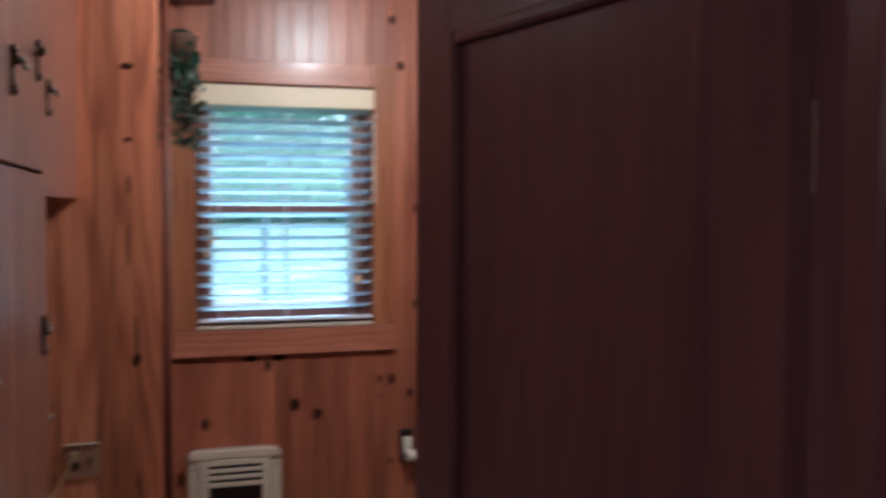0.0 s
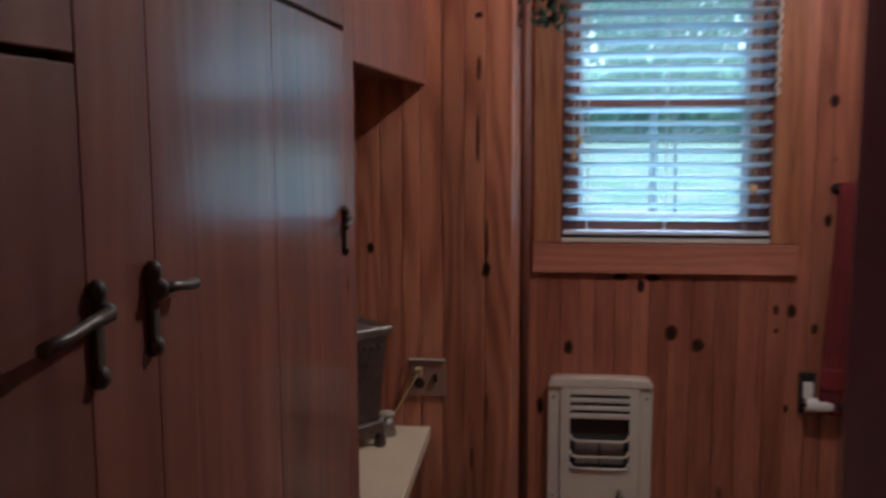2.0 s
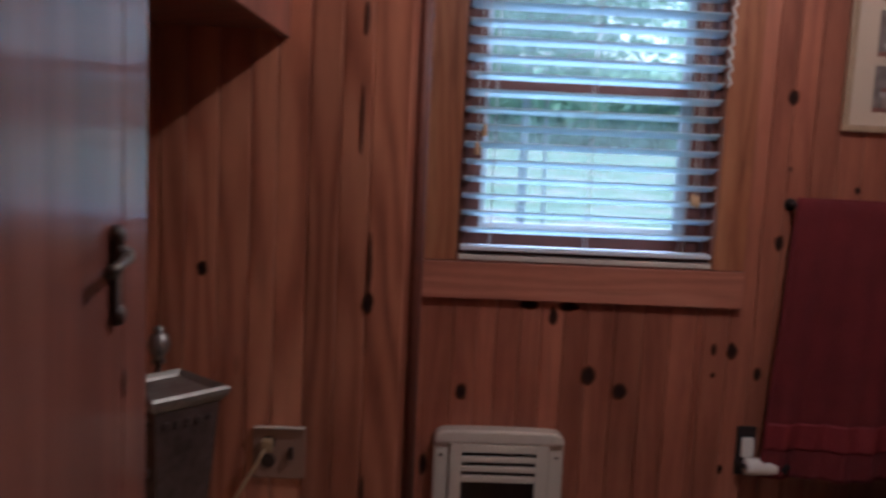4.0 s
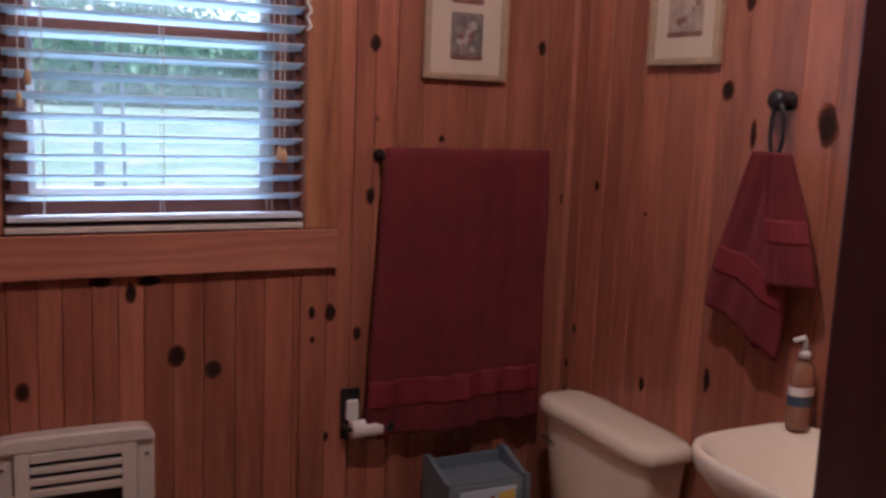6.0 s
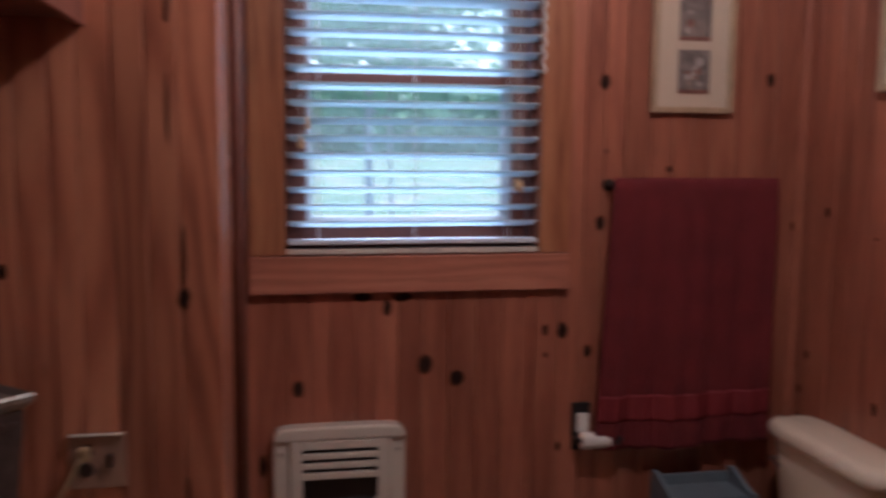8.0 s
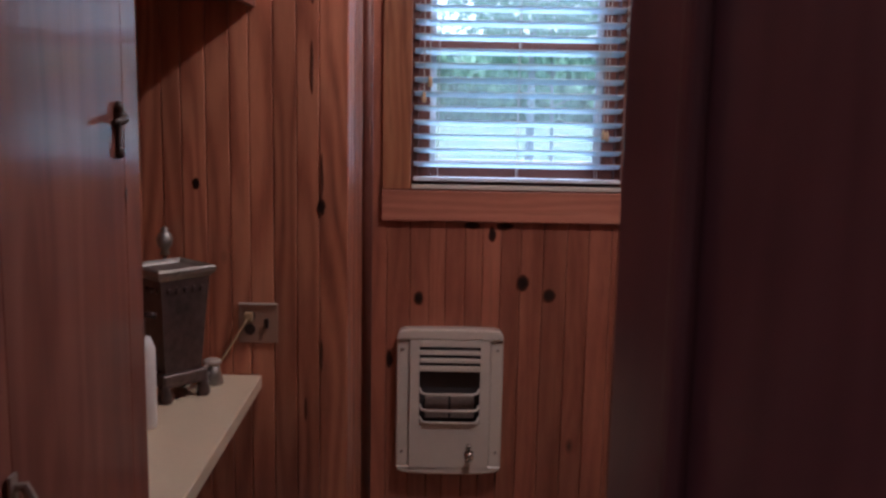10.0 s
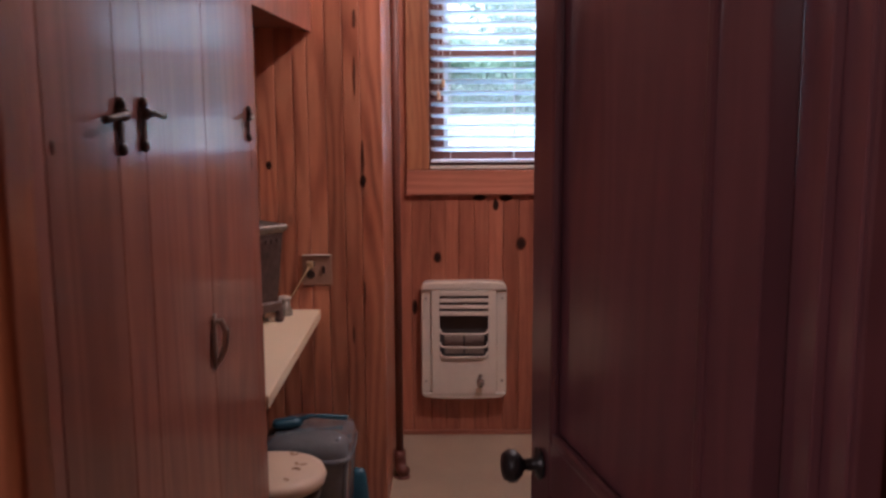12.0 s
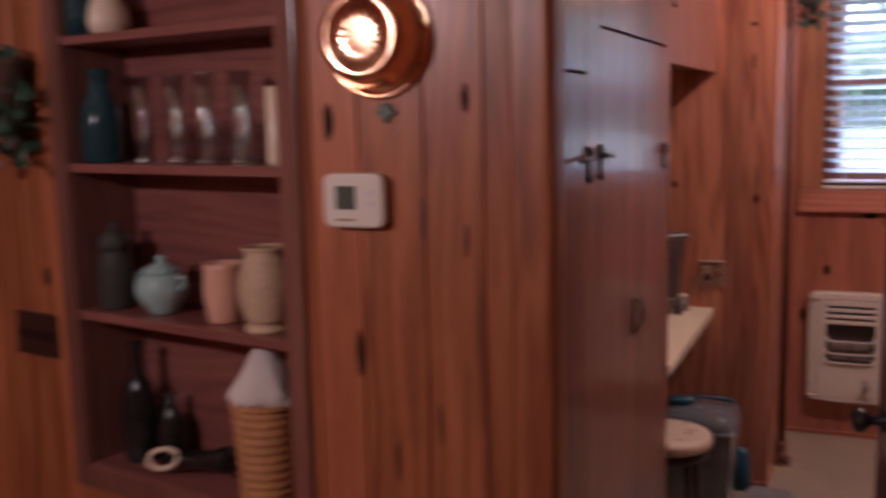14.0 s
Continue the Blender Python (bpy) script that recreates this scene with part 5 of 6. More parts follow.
part("toggle", box(OX1 - 0.036, OX1 - 0.026, OUT_Y - 0.016, OUT_Y - 0.005, OZ0 + 0.045, OZ0 + 0.072, 0.002), SWITCH_BROWN, outlet)
part("plug", box(OX0 + 0.020, OX0 + 0.044, OUT_Y - 0.036, OUT_Y - 0.0085, OZ0 + 0.066, OZ0 + 0.092, 0.006), PLUG, outlet, "yellowed plug")

# ---- things on the counter ----
urn = thing("metal_planter", "tapered square bronze metal planter on claw feet", "planter", (-0.492, -1.045, 0.80), 46.5)
urn.scale = (0.84, 0.84, 1.0)


def square_loft(levels, hollow=None):
    b = bmesh.new()
    rings = [[b.verts.new((sx * h, sy * h, z)) for sx, sy in ((-1, -1), (1, -1), (1, 1), (-1, 1))] for h, z in levels]
    for a, c in zip(rings, rings[1:]):
        for i in range(4):
            b.faces.new((a[i], a[(i + 1) % 4], c[(i + 1) % 4], c[i]))
    b.faces.new(rings[0][::-1])
    b.faces.new(rings[-1])
    return b


part("body", square_loft([(0.062, 0.075), (0.064, 0.085), (0.082, 0.30), (0.084, 0.318)]), BRONZE, urn)
bm = square_loft([(0.084, 0.3185), (0.098, 0.333), (0.100, 0.343), (0.094, 0.348), (0.084, 0.341), (0.080, 0.337), (0.012, 0.329)])
part("rim", bm, PEWTER, urn, "dull pewter flared rim")
part("plinth", box(-0.078, 0.078, -0.078, 0.078, 0.038, 0.0745, 0.010, 3), BRONZE, urn)
for sx in (-1, 1):
    for sy in (-1, 1):
        part("foot", lathe([(0, 0), (0.016, 0), (0.021, 0.008), (0.019, 0.022), (0.013, 0.034), (0.016, 0.046), (0, 0.05)], 14), BRONZE, urn, smooth=True).matrix_local = Matrix.Translation((sx * 0.066, sy * 0.066, 0))
for i in range(5):
    for a in range(4):
        part("bead", lathe([(0, 0), (0.008, 0), (0.006, 0.005), (0, 0.006)], 8), BRONZE, urn).matrix_local = pose(0, 0, 0, 0, 0, 90 * a) @ Matrix.Translation((-0.056 + i * 0.028, -0.0818, 0.292)) @ pose(0, 0, 0, 90, 0, 0)
part("scroll_handle", tube([(0.083, 0, 0.22), (0.10, 0, 0.235), (0.105, 0, 0.20), (0.095, 0, 0.165), (0.077, 0, 0.16)], 0.005, 8), BRONZE, urn)

finial = thing("finial_stand", "slender metal stand with a ball finial behind the planter", "ornament", (-0.545, -0.90, 0.80))
part("stem", tube([(0, 0, 0.004), (0, 0, 0.35)], 0.006, 8), BRONZE, finial)
part("foot", lathe([(0, 0), (0.035, 0), (0.033, 0.006), (0.012, 0.012), (0, 0.012)], 20), BRONZE, finial, smooth=True)
part("ball", lathe([(0, 0.345), (0.014, 0.35), (0.010, 0.362), (0.019, 0.374), (0.023, 0.390), (0.018, 0.406), (0.009, 0.413), (0.012, 0.420), (0, 0.428)], 18), PEWTER, finial, "dull silver ball", True)

bottle = thing("lotion_bottle", "white pump lotion bottle on the counter", "bottle", (-0.490, -1.30, 0.80))
part("body", lathe([(0, 0), (0.026, 0), (0.028, 0.006), (0.028, 0.19), (0.018, 0.218), (0, 0.221)], 24), LABEL_WHITE, bottle, smooth=True)
part("pump", tube([(0, 0, 0.219), (0, 0, 0.268), (0.01, 0, 0.273), (0.032, 0, 0.269)], 0.007, 8), SWITCH_BROWN, bottle, smooth=True)

gadget = thing("curling_iron", "dark curling iron with a cream cap plugged into the wall", "hair tool", (-0.412, -0.945, 0.80))
part("base", lathe([(0, 0), (0.028, 0), (0.030, 0.006), (0.024, 0.030), (0.020, 0.054), (0, 0.055)], 20), PEWTER, gadget, smooth=True)
part("cap", lathe([(0, 0.054), (0.021, 0.055), (0.026, 0.059), (0.025, 0.066), (0.018, 0.070), (0, 0.071)], 22), PLUG_CAP, gadget, "cream round cap", True)
part("coiled_cord", tube([(-0.035 + 0.030 * math.cos(1.1 * k), -0.03 + 0.026 * math.sin(1.1 * k), 0.010 + 0.0042 * k) for k in range(13)], 0.0075, 8), PEWTER, gadget, "grey cord wound in a coil", True)
part("cord", tube([(0.018, 0.004, 0.060), (0.030, 0.012, 0.074), (0.052, 0.034, 0.110), (0.075, 0.054, 0.150), (0.086, 0.064, 0.172)], 0.0034, 7), PLUG, gadget, "yellowed cord", True)

# ---- under the counter ----
stool = thing("vanity_stool", "round cream vanity stool with a worn printed seat", "stool", (-0.365, -1.535, 0))
part("seat", lathe([(0, 0.395), (0.150, 0.395), (0.165, 0.405), (0.170, 0.425), (0.163, 0.442), (0.140, 0.450), (0, 0.452)], 40), SEAT_VINYL, stool, smooth=True)
rg = random.Random(2)
for k in range(7):
    a = rg.uniform(-1.2, 1.2)
    r = rg.uniform(0.06, 0.125)
    q = part("seat_mark", prism(rounded(-0.013, 0.013, -0.005, 0.005, 0.004, 2), 0, 0.0008), SEAT_MARK, stool)
    q.matrix_local = Matrix.Translation((r * math.cos(a), r * math.sin(a), 0.4508)) @ pose(0, 0, 0, 0, 0, rg.uniform(0, 180))
part("seat_ring", lathe([(0.12, 0.36), (0.150, 0.36), (0.152, 0.394), (0.12, 0.394), (0.12, 0.36)], 32), SWITCH_BROWN, stool, smooth=True)
for k in range(4):
    a = radians(45 + 90 * k)
    part("leg", tube([(0.125 * math.cos(a), 0.125 * math.sin(a), 0.37), (0.15 * math.cos(a), 0.15 * math.sin(a), 0.0)], [0.016, 0.012], 10), SWITCH_BROWN, stool)

tub = thing("storage_tub", "smoky grey plastic storage tub under the counter", "tub", (-0.31, -1.07, 0))
part("tub_body", loft([(0.13, 0.115, 0, 0.0, 0.45), (0.15, 0.135, 0, 0.012, 0.4), (0.165, 0.150, 0, 0.30, 0.35), (0.17, 0.155, 0, 0.36, 0.35), (0.165, 0.15, 0, 0.40, 0.4), (0.12, 0.11, 0, 0.425, 0.5)]), GREY_TUB, tub, smooth=True)
for sy in (-0.055, 0.0, 0.055):
    part("side_rib", tube([(0.128, sy, 0.02), (0.146, sy, 0.30), (0.151, sy, 0.333)], 0.007, 8), GREY_TUB, tub, smooth=True)
for sx, sy in ((1, -1), (1, 1)):
    part("corner_rib", tube([(sx * 0.118, sy * 0.125, 0.02), (sx * 0.136, sy * 0.142, 0.34), (sx * 0.11, sy * 0.12, 0.415)], 0.012, 8), GREY_TUB, tub, smooth=True)
part("rim_band", loft([(0.170, 0.155, 0, 0.335, 0.35), (0.177, 0.162, 0, 0.340, 0.35), (0.177, 0.162, 0, 0.352, 0.35), (0.170, 0.155, 0, 0.357, 0.35)]), GREY_TUB, tub, smooth=True)

brush = thing("blue_brush", "blue plastic brush lying on the storage tub", "brush", (-0.33, -1.09, 0.432), 20)
part("brush_handle", tube([(-0.03, 0.0, 0.018), (0.03, 0.012, 0.026), (0.10, 0.0, 0.018), (0.155, -0.01, 0.010)], [0.009, 0.007, 0.009, 0.010], 10), TEAL_PLASTIC, brush, smooth=True)
part("brush_head", loft([(0.022, 0.048, -0.06, 0.0, 0.7), (0.027, 0.054, -0.06, 0.012, 0.7), (0.022, 0.048, -0.06, 0.028, 0.7)]), TEAL_PLASTIC, brush, smooth=True)
bag = thing("blue_bag", "dark blue plastic bag against the storage tub", "bag", (-0.158, -0.896, 0.0))
part("bag_body", loft([(0.024, 0.034, 0, 0.0, 0.6), (0.030, 0.040, 0.002, 0.03, 0.7), (0.026, 0.036, 0, 0.10, 0.7), (0.020, 0.032, -0.003, 0.16, 0.8), (0.008, 0.026, -0.006, 0.19, 0.9)]), TEAL_PLASTIC, bag, smooth=True)

mat_ob = thing("bath_mat", "small grey bath mat on the linoleum", "mat", (0.0, -1.125, 0.0), 0)
part("mat_top", prism(rounded(-0.135, 0.055, -0.26, 0.26, 0.05), 0.0005, 0.014, 0.005), MAT_GREY, mat_ob)

# ---- hanging plant in the corner ----


def ivy(at, n, spread, drop, seed, label, turn=0):
    t = thing("hanging_ivy", label, "plant", at, turn)
    rg = random.Random(seed)
    verts, faces = [], []
    stems = bmesh.new()
    for k in range(n):
        a = rg.uniform(0, 6.28)
        r = spread * rg.uniform(0.2, 1.0)
        l = drop * rg.uniform(0.35, 1.0)
        p0 = Vector((0, 0, 0))
        p1 = Vector((r * math.cos(a) * 0.7, r * math.sin(a) * 0.7, 0.05 * rg.random()))
        p2 = Vector((r * math.cos(a), r * math.sin(a), -l))
        line = [p0.lerp(p1, s).lerp(p1.lerp(p2, s), s) for s in [i / 7 for i in range(8)]]
        add(stems, tube(line, 0.0016, 4))
        for s in range(9):
            c = line[min(7, 1 + s * 6 // 8)] + Vector((rg.uniform(-0.02, 0.02), rg.uniform(-0.02, 0.02), rg.uniform(-0.02, 0.02)))
            w = rg.uniform(0.014, 0.026)
            q = Euler((rg.uniform(0.4, 2.2), rg.uniform(-0.6, 0.6), rg.uniform(0, 6.28))).to_matrix()
            n0 = len(verts)
            for v in ((0, -w, 0), (w * 0.9, -w * 0.4, 0.3 * w), (w * 0.55, w * 0.3, 0.1 * w), (0, w * 1.2, -0.25 * w), (-w * 0.55, w * 0.3, 0.1 * w), (-w * 0.9, -w * 0.4, 0.3 * w)):
                verts.append(c + q @ Vector(v))
            faces += [(n0, n0 + 1, n0 + 2, n0 + 3), (n0, n0 + 3, n0 + 4, n0 + 5)]
    me = bpy.data.meshes.new("leaves")
    me.from_pydata(verts, [], faces)
    me.materials.append(LEAF)
    ob = new("leaves", me)
    ob.parent = t
    part("stem_tangle", stems, STEM_BROWN, t)
    part("pot", lathe([(0, -0.10), (0.045, -0.10), (0.065, 0.0), (0.068, 0.012), (0.060, 0.012), (0.055, 0.0), (0, -0.005)], 22), STEM_BROWN, t, "dark brown pot", True)
    return t


plant = ivy((0.035, -0.42, 2.42), 60, 0.10, 0.42, 5, "green trailing ivy hanging in the corner beside the window")
part("hanger", tube([(0, 0, 0.0), (0, 0, 0.225)], 0.003, 6), BLACK_IRON, plant)
shelf = thing("corner_shelf", "dark wooden shelf high in the corner above the ivy", "shelf")
part("shelf_board", box(-0.048, 0.19, -0.24, -0.001, 2.635, 2.66, 0.003), SWITCH_BROWN, shelf)
part("shelf_front", box(-0.048, 0.19, -0.26, -0.241, 2.63, CEIL_Z - 0.001, 0.003), SWITCH_BROWN, shelf)
bracket_arm = part("hanger_arm", box(0.03, 0.04, -0.43, -0.26, 2.622, 2.632, 0.001), BLACK_IRON, shelf)

# ---- hall: niche with shelves ----
HALL_BEFORE = set(scene.objects)
niche = tagged(thing("shelf_niche", "built-in niche of dark pine shelves in the hall wall", "shelf"), kind="structure")
part("back_panel", box(NX0 - 0.019, NX1 + 0.019, NY, NY + 0.012, NZ0 - 0.029, NZ1 + 0.019), SHELF_WOOD, niche)
for x0, x1 in ((NX0 - 0.019, NX0), (NX1, NX1 + 0.019)):
    part("side_panel", box(x0, x1, FRONT + 0.001, NY - 0.001, NZ0 - 0.029, NZ1 + 0.019), JAMB, niche)
part("top_panel", box(NX0 + 0.001, NX1 - 0.001, FRONT + 0.001, NY - 0.001, NZ1, NZ1 + 0.019), SHELF_WOOD, niche)
for z0, z1 in ((NZ0 - 0.028, NZ0), (1.208, 1.230), (1.552, 1.573), (1.838, 1.858)):
    part("shelf_board", box(NX0 + 0.001, NX1 - 0.001, FRONT - 0.004, NY - 0.001, z0, z1, 0.003), SHELF_WOOD, niche)
for x0, x1 in ((NX0 - 0.054, NX0 - 0.002), (NX1 + 0.002, NX1 + 0.05)):
    part("face_stile", box(x0, x1, FRONT - 0.010, FRONT + 0.010, NZ0 - 0.058, NZ1 + 0.058, 0.003), JAMB, niche)
part("face_rail", box(NX0 - 0.001, NX1 + 0.001, FRONT - 0.010, FRONT + 0.0, NZ1 + 0.004, NZ1 + 0.058, 0.003), JAMB, niche)
part("face_rail", box(NX0 - 0.001, NX1 + 0.001, FRONT - 0.010, FRONT + 0.0, NZ0 - 0.058, NZ0 - 0.004, 0.003), JAMB, niche)
SY = FRONT + 0.085


def turned(name, label, category, at, prof, mt, seg=28, group="", **kw):
    t = thing(name, label, category, at, group=group)
    part("body", lathe(prof, seg, **kw), mt, t, smooth=True)
    return t


# top shelf
turned("milk_jug", "small cream ceramic jug on the top shelf", "jug", (-1.345, SY, 1.858), [(0, 0), (0.042, 0), (0.055, 0.03), (0.052, 0.06), (0.036, 0.09), (0.040, 0.105), (0.034, 0.105), (0.03, 0.09), (0, 0.088)], CREAM_CER)
turned("dark_cup", "dark glazed cup on the top shelf", "cup", (-1.372, SY - 0.05, 1.858), [(0, 0), (0.028, 0), (0.034, 0.04), (0.034, 0.085), (0.03, 0.085), (0.028, 0.01), (0, 0.01)], TEAL_GLASS)
# glass shelf
lan = turned("teal_bottle", "square-shouldered teal glass bottle on a shelf", "bottle", (-1.345, SY - 0.03, 1.573), [(0, 0), (0.044, 0), (0.047, 0.006), (0.047, 0.115), (0.036, 0.145), (0.023, 0.165), (0.023, 0.195), (0.028, 0.198), (0.028, 0.212), (0, 0.213)], TEAL_GLASS)
FLUTE = [(0, 0), (0.027, 0), (0.028, 0.003), (0.010, 0.008), (0.007, 0.016), (0.010, 0.030), (0.019, 0.052), (0.0225, 0.090), (0.0245, 0.190), (0.0232, 0.190), (0.0212, 0.090), (0.0175, 0.056), (0.006, 0.040), (0, 0.039)]
for i in range(4):
    x = -1.225 + i * 0.101
    wg = turned("flute_glass", "tall clear footed glass on the niche shelf", "glass", (x, SY - 0.012 + 0.008 * (i % 2), 1.573), FLUTE, GLASS, 24, "tall glasses")
    part("rim", tube([(0.0238 * math.cos(6.283 * k / 24), 0.0238 * math.sin(6.283 * k / 24), 0.190) for k in range(24)], 0.0014, 6, True), GLASS_EDGE, wg, "bright rim", True)
    part("foot", lathe([(0, 0.0004), (0.0285, 0.0004), (0.030, 0.003), (0.0285, 0.007), (0.009, 0.012), (0, 0.012)], 24), GLASS_EDGE, wg, "thick glass foot", True)
    part("bowl_base", lathe([(0, 0.044), (0.012, 0.046), (0.0185, 0.056), (0.0180, 0.062), (0, 0.060)], 20), GLASS_EDGE, wg, "thick bright bottom of the bowl", True)
    tm = turned("tumbler", "clear low tumbler behind the tall glasses", "glass", (x + 0.048, SY + 0.045, 1.573), [(0, 0), (0.024, 0), (0.027, 0.085), (0.0245, 0.085), (0.022, 0.008), (0, 0.008)], GLASS, 18, "tumblers")
    part("base", lathe([(0, 0.0004), (0.0245, 0.0004), (0.0255, 0.004), (0.025, 0.011), (0, 0.012)], 18), GLASS_EDGE, tm, "thick glass base", True)
turned("cream_candle", "tall cream candle at the end of a shelf", "candle", (-0.800, SY - 0.03, 1.573), [(0, 0), (0.020, 0), (0.021, 0.01), (0.020, 0.15), (0.016, 0.155), (0, 0.153)], CREAM_CER)
# pottery shelf
jar = turned("glass_jar", "smoky glass jar with a domed lid on a shelf", "jar", (-1.345, SY - 0.02, 1.230), [(0, 0), (0.040, 0), (0.043, 0.006), (0.043, 0.11), (0.034, 0.13), (0.034, 0.138), (0, 0.138)], SMOKE_GLASS)
part("lid", lathe([(0, 0.139), (0.037, 0.139), (0.040, 0.15), (0.038, 0.165), (0.02, 0.182), (0.010, 0.188), (0.014, 0.20), (0, 0.208)], 24), SMOKE_GLASS, jar, "domed glass lid", True)
pot = turned("sugar_bowl", "pale blue-green glazed sugar bowl with lid", "bowl", (-1.191, SY - 0.015, 1.230), [(0, 0), (0.030, 0), (0.034, 0.006), (0.058, 0.04), (0.062, 0.062), (0.054, 0.088), (0.046, 0.094), (0, 0.094)], CELADON)
part("lid", lathe([(0, 0.0945), (0.045, 0.0945), (0.040, 0.106), (0.016, 0.116), (0.009, 0.119), (0.013, 0.130), (0, 0.136)], 24), CELADON, pot, "glazed lid with a knob", True)
for s in (-1, 1):
    part("handle", tube([(s * 0.055, 0, 0.085), (s * 0.075, 0, 0.088), (s * 0.074, 0, 0.068), (s * 0.060, 0, 0.058)], 0.005, 8), CELADON, pot, smooth=True)
turned("pink_mug", "plain pink ceramic beaker on a shelf", "cup", (-0.990, SY - 0.015, 1.230), [(0, 0), (0.034, 0), (0.038, 0.006), (0.045, 0.06), (0.042, 0.120), (0.044, 0.130), (0.040, 0.130), (0.037, 0.12), (0, 0.115)], PINK_CERAMIC)
vase = turned("ribbed_vase", "tan ribbed ceramic vase on a shelf", "vase", (-0.848, SY - 0.03, 1.230), [(0, 0), (0.044, 0), (0.046, 0.012), (0.040, 0.020)] + [(0.046 + 0.012 * math.sin(math.pi * k / 20) + 0.0022 * (k % 2), 0.022 + 0.0065 * k) for k in range(21)] + [(0.042, 0.160), (0.046, 0.172), (0.041, 0.172), (0, 0.165)], TAN_WICKER)
part("rim", tube([(0.0445 * math.cos(6.283 * i / 32), 0.0445 * math.sin(6.283 * i / 32), 0.172) for i in range(32)], 0.004, 8, True), TAN_WICKER, vase, "rolled rim", True)
part("foot", lathe([(0, 0), (0.047, 0), (0.049, 0.005), (0.047, 0.011), (0, 0.0115)], 32), TAN_WICKER, vase, "moulded foot", True)
# bottom shelf
turned("dark_bottle", "tall dark glass bottle on the bottom shelf", "bottle", (-1.318, SY, NZ0), [(0, 0), (0.038, 0), (0.041, 0.006), (0.041, 0.15), (0.032, 0.185), (0.014, 0.215), (0.013, 0.275), (0.017, 0.278), (0.017, 0.29), (0, 0.291)], DARK_BOTTLE)
turned("dark_bottle", "short dark glass bottle on the bottom shelf", "bottle", (-1.24, SY + 0.03, NZ0), [(0, 0), (0.034, 0), (0.037, 0.006), (0.037, 0.09), (0.02, 0.125), (0.012, 0.14), (0.012, 0.17), (0, 0.171)], DARK_BOTTLE)
torch = thing("hand_torch", "black torch with a pale ring lying on the bottom shelf", "torch", (-1.16, FRONT + 0.06, NZ0 + 0.032), 0)
part("barrel", lathe([(0, 0), (0.022, 0), (0.022, 0.10), (0.030, 0.13), (0.030, 0.15), (0, 0.15)], 20), DARK_BOTTLE, torch, smooth=True).matrix_local = pose(0, 0, 0, 0, 82, 10)
part("loop", tube([(-0.03 + 0.045 * math.cos(a), -0.02 + 0.02 * math.sin(a), 0.004 + 0.016 * math.sin(a)) for a in [6.283 * i / 24 for i in range(24)]], 0.007, 8, True), CREAM_CER, torch, "pale plastic loop", True)
bk = thing("wicker_basket", "tall orange-brown wicker basket holding a white cloth", "basket", (-0.866, FRONT + 0.055, NZ0))
prof = [(0, 0), (0.060, 0)] + [(0.060 + 0.012 * k / 22 + 0.0022 * (k % 2), 0.004 + 0.0095 * k) for k in range(23)] + [(0.078, 0.216), (0.078, 0.226), (0.070, 0.226), (0.068, 0.20), (0, 0.198)]
part("weave", lathe(prof, 36), BASKET, bk, smooth=False)
bm = lathe([(0.075, 0.222), (0.083, 0.226), (0.068, 0.245), (0.040, 0.30), (0.014, 0.345), (0.004, 0.352), (0, 0.352)], 26)
for v in bm.verts:
    v.co += Vector((noise.noise(v.co * 30), noise.noise(v.co * 30 + Vector((5, 0, 0))), 0.4 * noise.noise(v.co * 30 + Vector((0, 7, 0))))) * 0.024
part("napkin", bm, LINEN, bk, "peaked white cloth", True)

# ---- switch and ivy beside the niche ----
sw = thing("switch_plate", "dark brown four-gang switch plate on the hall wall", "switch")
part("plate", box(-1.655, -1.490, FRONT - 0.007, FRONT - 0.001, 1.100, 1.208, 0.003), SWITCH_BROWN, sw)
for k in range(4):
    part("toggle", box(-1.632 + k * 0.037, -1.624 + k * 0.037, FRONT - 0.018, FRONT - 0.0065, 1.142, 1.166, 0.002), SWITCH_BROWN, sw)
wall_plant = ivy((-1.535, FRONT - 0.075, 1.80), 30, 0.085, 0.22, 8, "dark green ivy in a wall pocket in the hall")
part("wall_clip", box(-0.012, 0.012, 0.060, 0.0745, -0.05, 0.0, 0.002), BLACK_IRON, wall_plant)
for ob in set(scene.objects) - HALL_BEFORE:
    if ob.parent is None:
        ob.matrix_world = BEND @ ob.matrix_basis

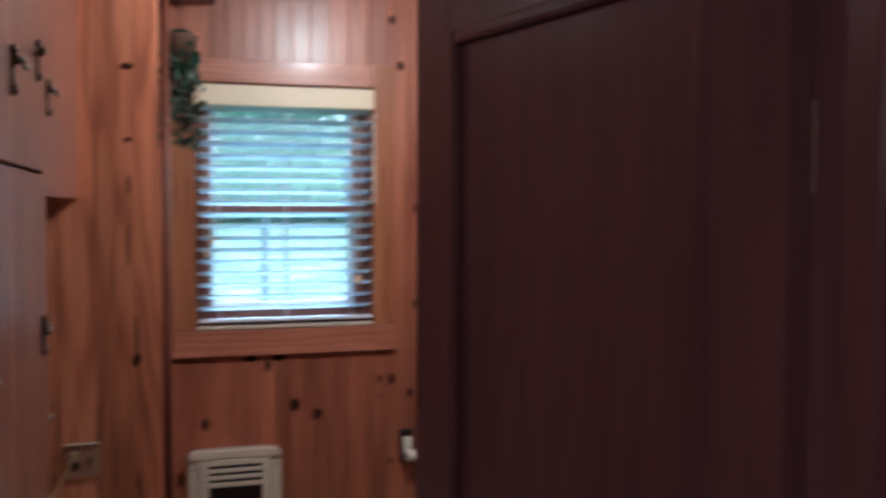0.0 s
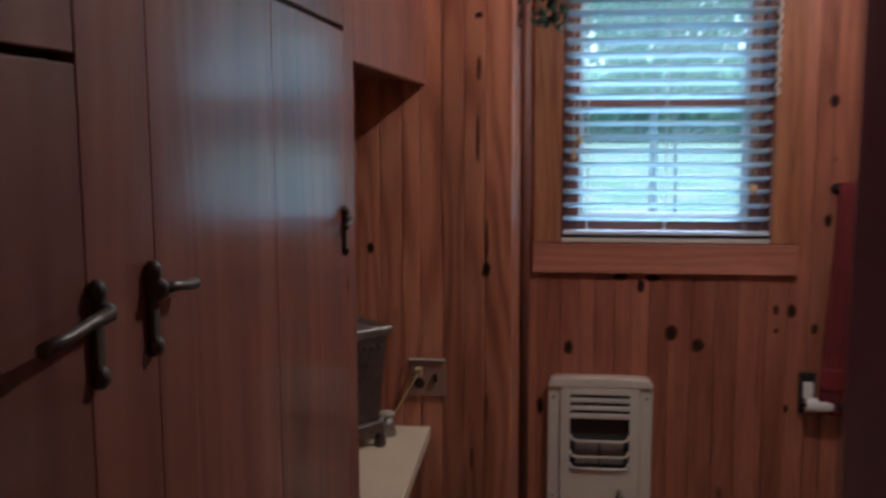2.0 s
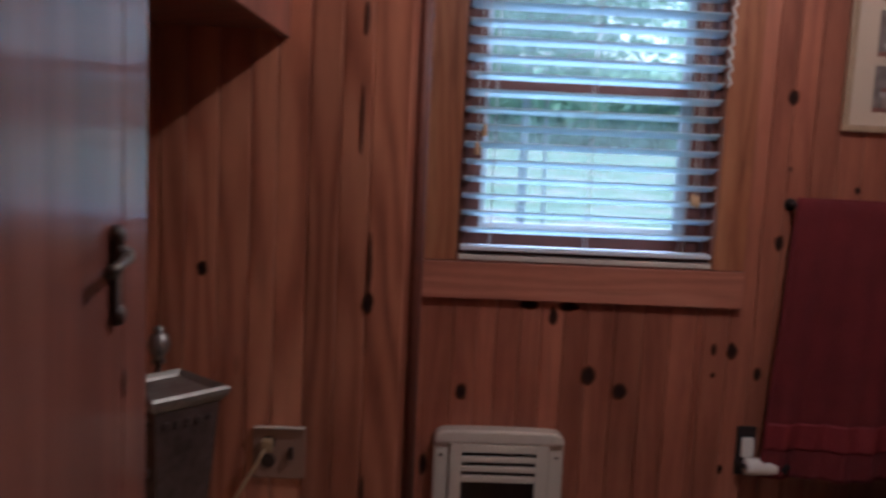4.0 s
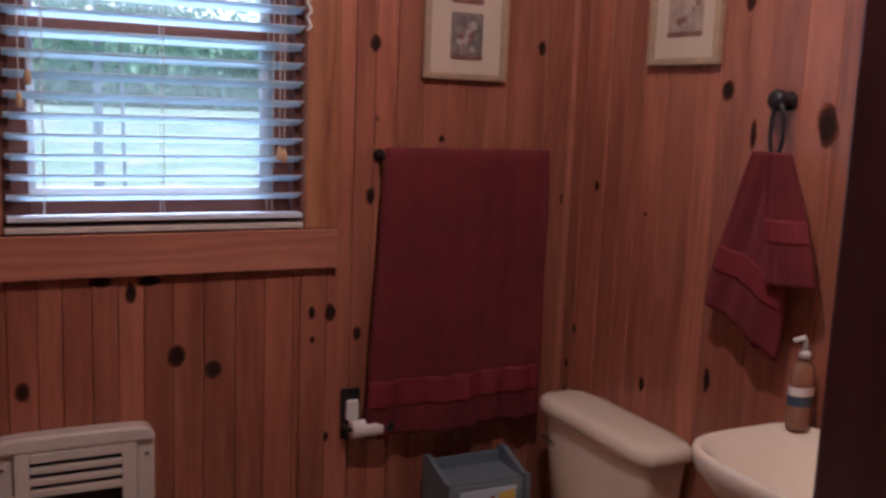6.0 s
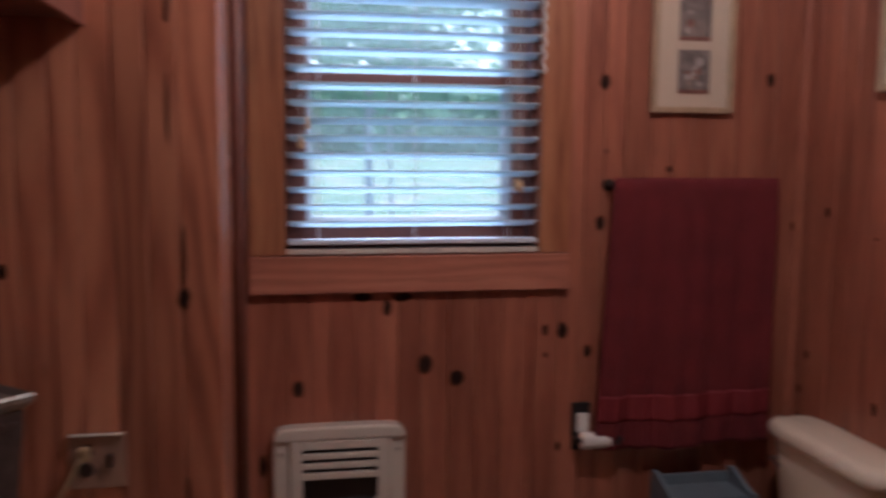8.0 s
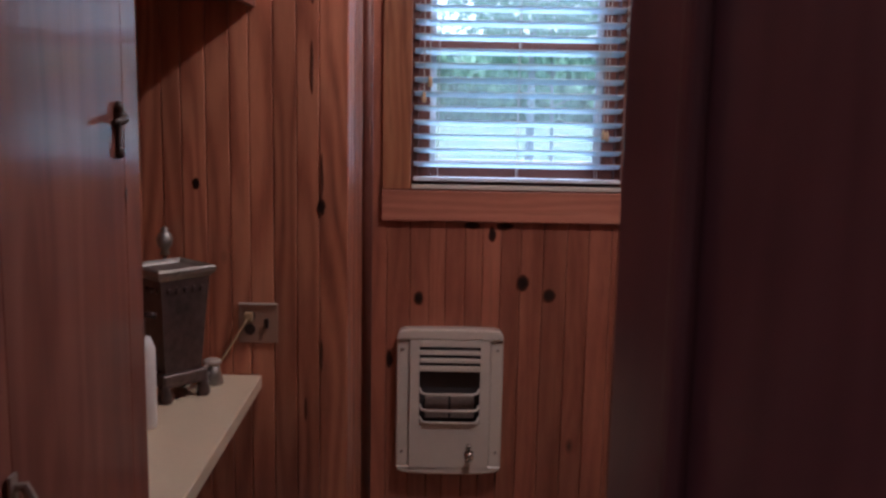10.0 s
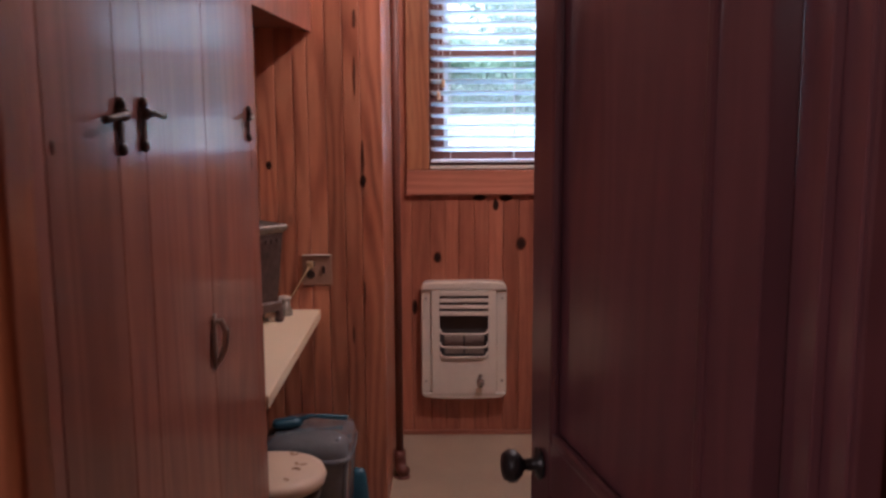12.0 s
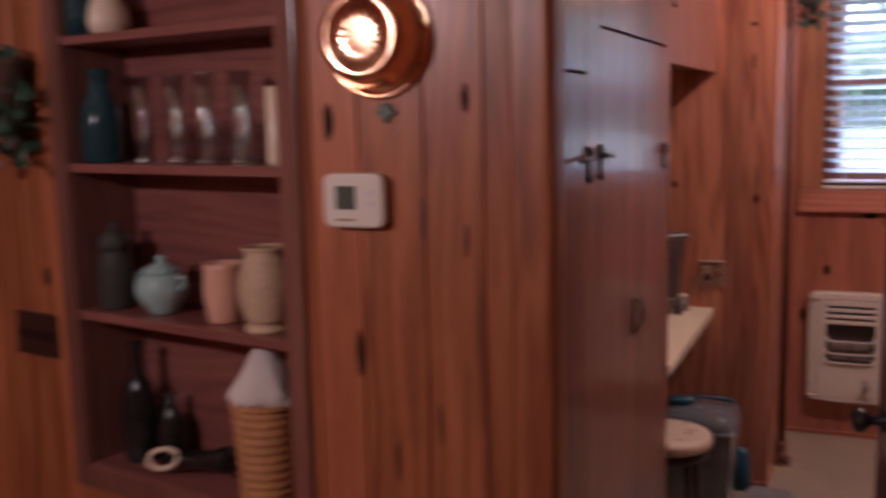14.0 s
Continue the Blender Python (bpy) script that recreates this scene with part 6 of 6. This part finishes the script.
# ---- hall wall things ----
th = thing("thermostat", "white rounded thermostat with a grey screen", "thermostat")
part("case", prism(rounded(-0.062, 0.062, -0.050, 0.050, 0.018), 0, 0.026, 0.006), THERMO, th).matrix_local = Matrix.Translation((-0.564, FRONT - 0.001, 1.513)) @ pose(0, 0, 0, 90, 0, 0)
part("screen", box(-0.598, -0.558, FRONT - 0.029, FRONT - 0.0265, 1.497, 1.540, 0.001), LCD, th, "grey display")
for z in (1.527, 1.507):
    part("button", prism(rounded(-0.009, 0.009, -0.006, 0.006, 0.005, 3), 0, 0.003), LABEL_WHITE, th).matrix_local = Matrix.Translation((-0.530, FRONT - 0.0265, z)) @ pose(0, 0, 0, 90, 0, 0)
part("writing_bar", box(-0.598, -0.560, FRONT - 0.0278, FRONT - 0.0268, 1.476, 1.480), BRASS_PLATE, th, "small line of writing")

mould = thing("copper_mould", "polished round copper mould hanging on the hall wall", "mould")
m = Matrix.Translation((-0.515, FRONT - 0.002, 1.802)) @ pose(0, 0, 0, 90, 0, 0) @ Matrix.Diagonal((0.95, 0.95, 1, 1))
part("bowl", lathe([(0.0, 0.066), (0.030, 0.068), (0.050, 0.066), (0.062, 0.074), (0.076, 0.076), (0.083, 0.068), (0.088, 0.040), (0.094, 0.010), (0.106, 0.006), (0.110, 0.002), (0.106, 0.0), (0, 0.0)], 48), COPPER, mould, smooth=True).matrix_local = m
for k in range(16):
    a = 2 * math.pi * k / 16
    part("rib", tube([(0.020 * math.cos(a), 0.020 * math.sin(a), 0.0665), (0.036 * math.cos(a), 0.036 * math.sin(a), 0.0675), (0.050 * math.cos(a), 0.050 * math.sin(a), 0.0665)], [0.0015, 0.0026, 0.0018], 7), COPPER, mould, smooth=True).matrix_local = m
part("rim_roll", tube([(0.109 * math.cos(6.283 * i / 48), 0.109 * math.sin(6.283 * i / 48), 0.004) for i in range(48)], 0.004, 8, True), COPPER, mould, smooth=True).matrix_local = m
leaf = thing("leaf_hook", "small green enamel leaf hook under the copper mould", "hook")
part("leaf_plate", prism([(0, -0.022), (0.010, -0.008), (0.022, -0.002), (0.012, 0.006), (0.008, 0.016), (0, 0.012), (-0.008, 0.016), (-0.012, 0.006), (-0.022, -0.002), (-0.010, -0.008)], 0, 0.006, 0.002), GREEN_PAINT, leaf).matrix_local = Matrix.Translation((-0.503, FRONT - 0.001, 1.672)) @ pose(0, 0, 0, 90, 0, 0)
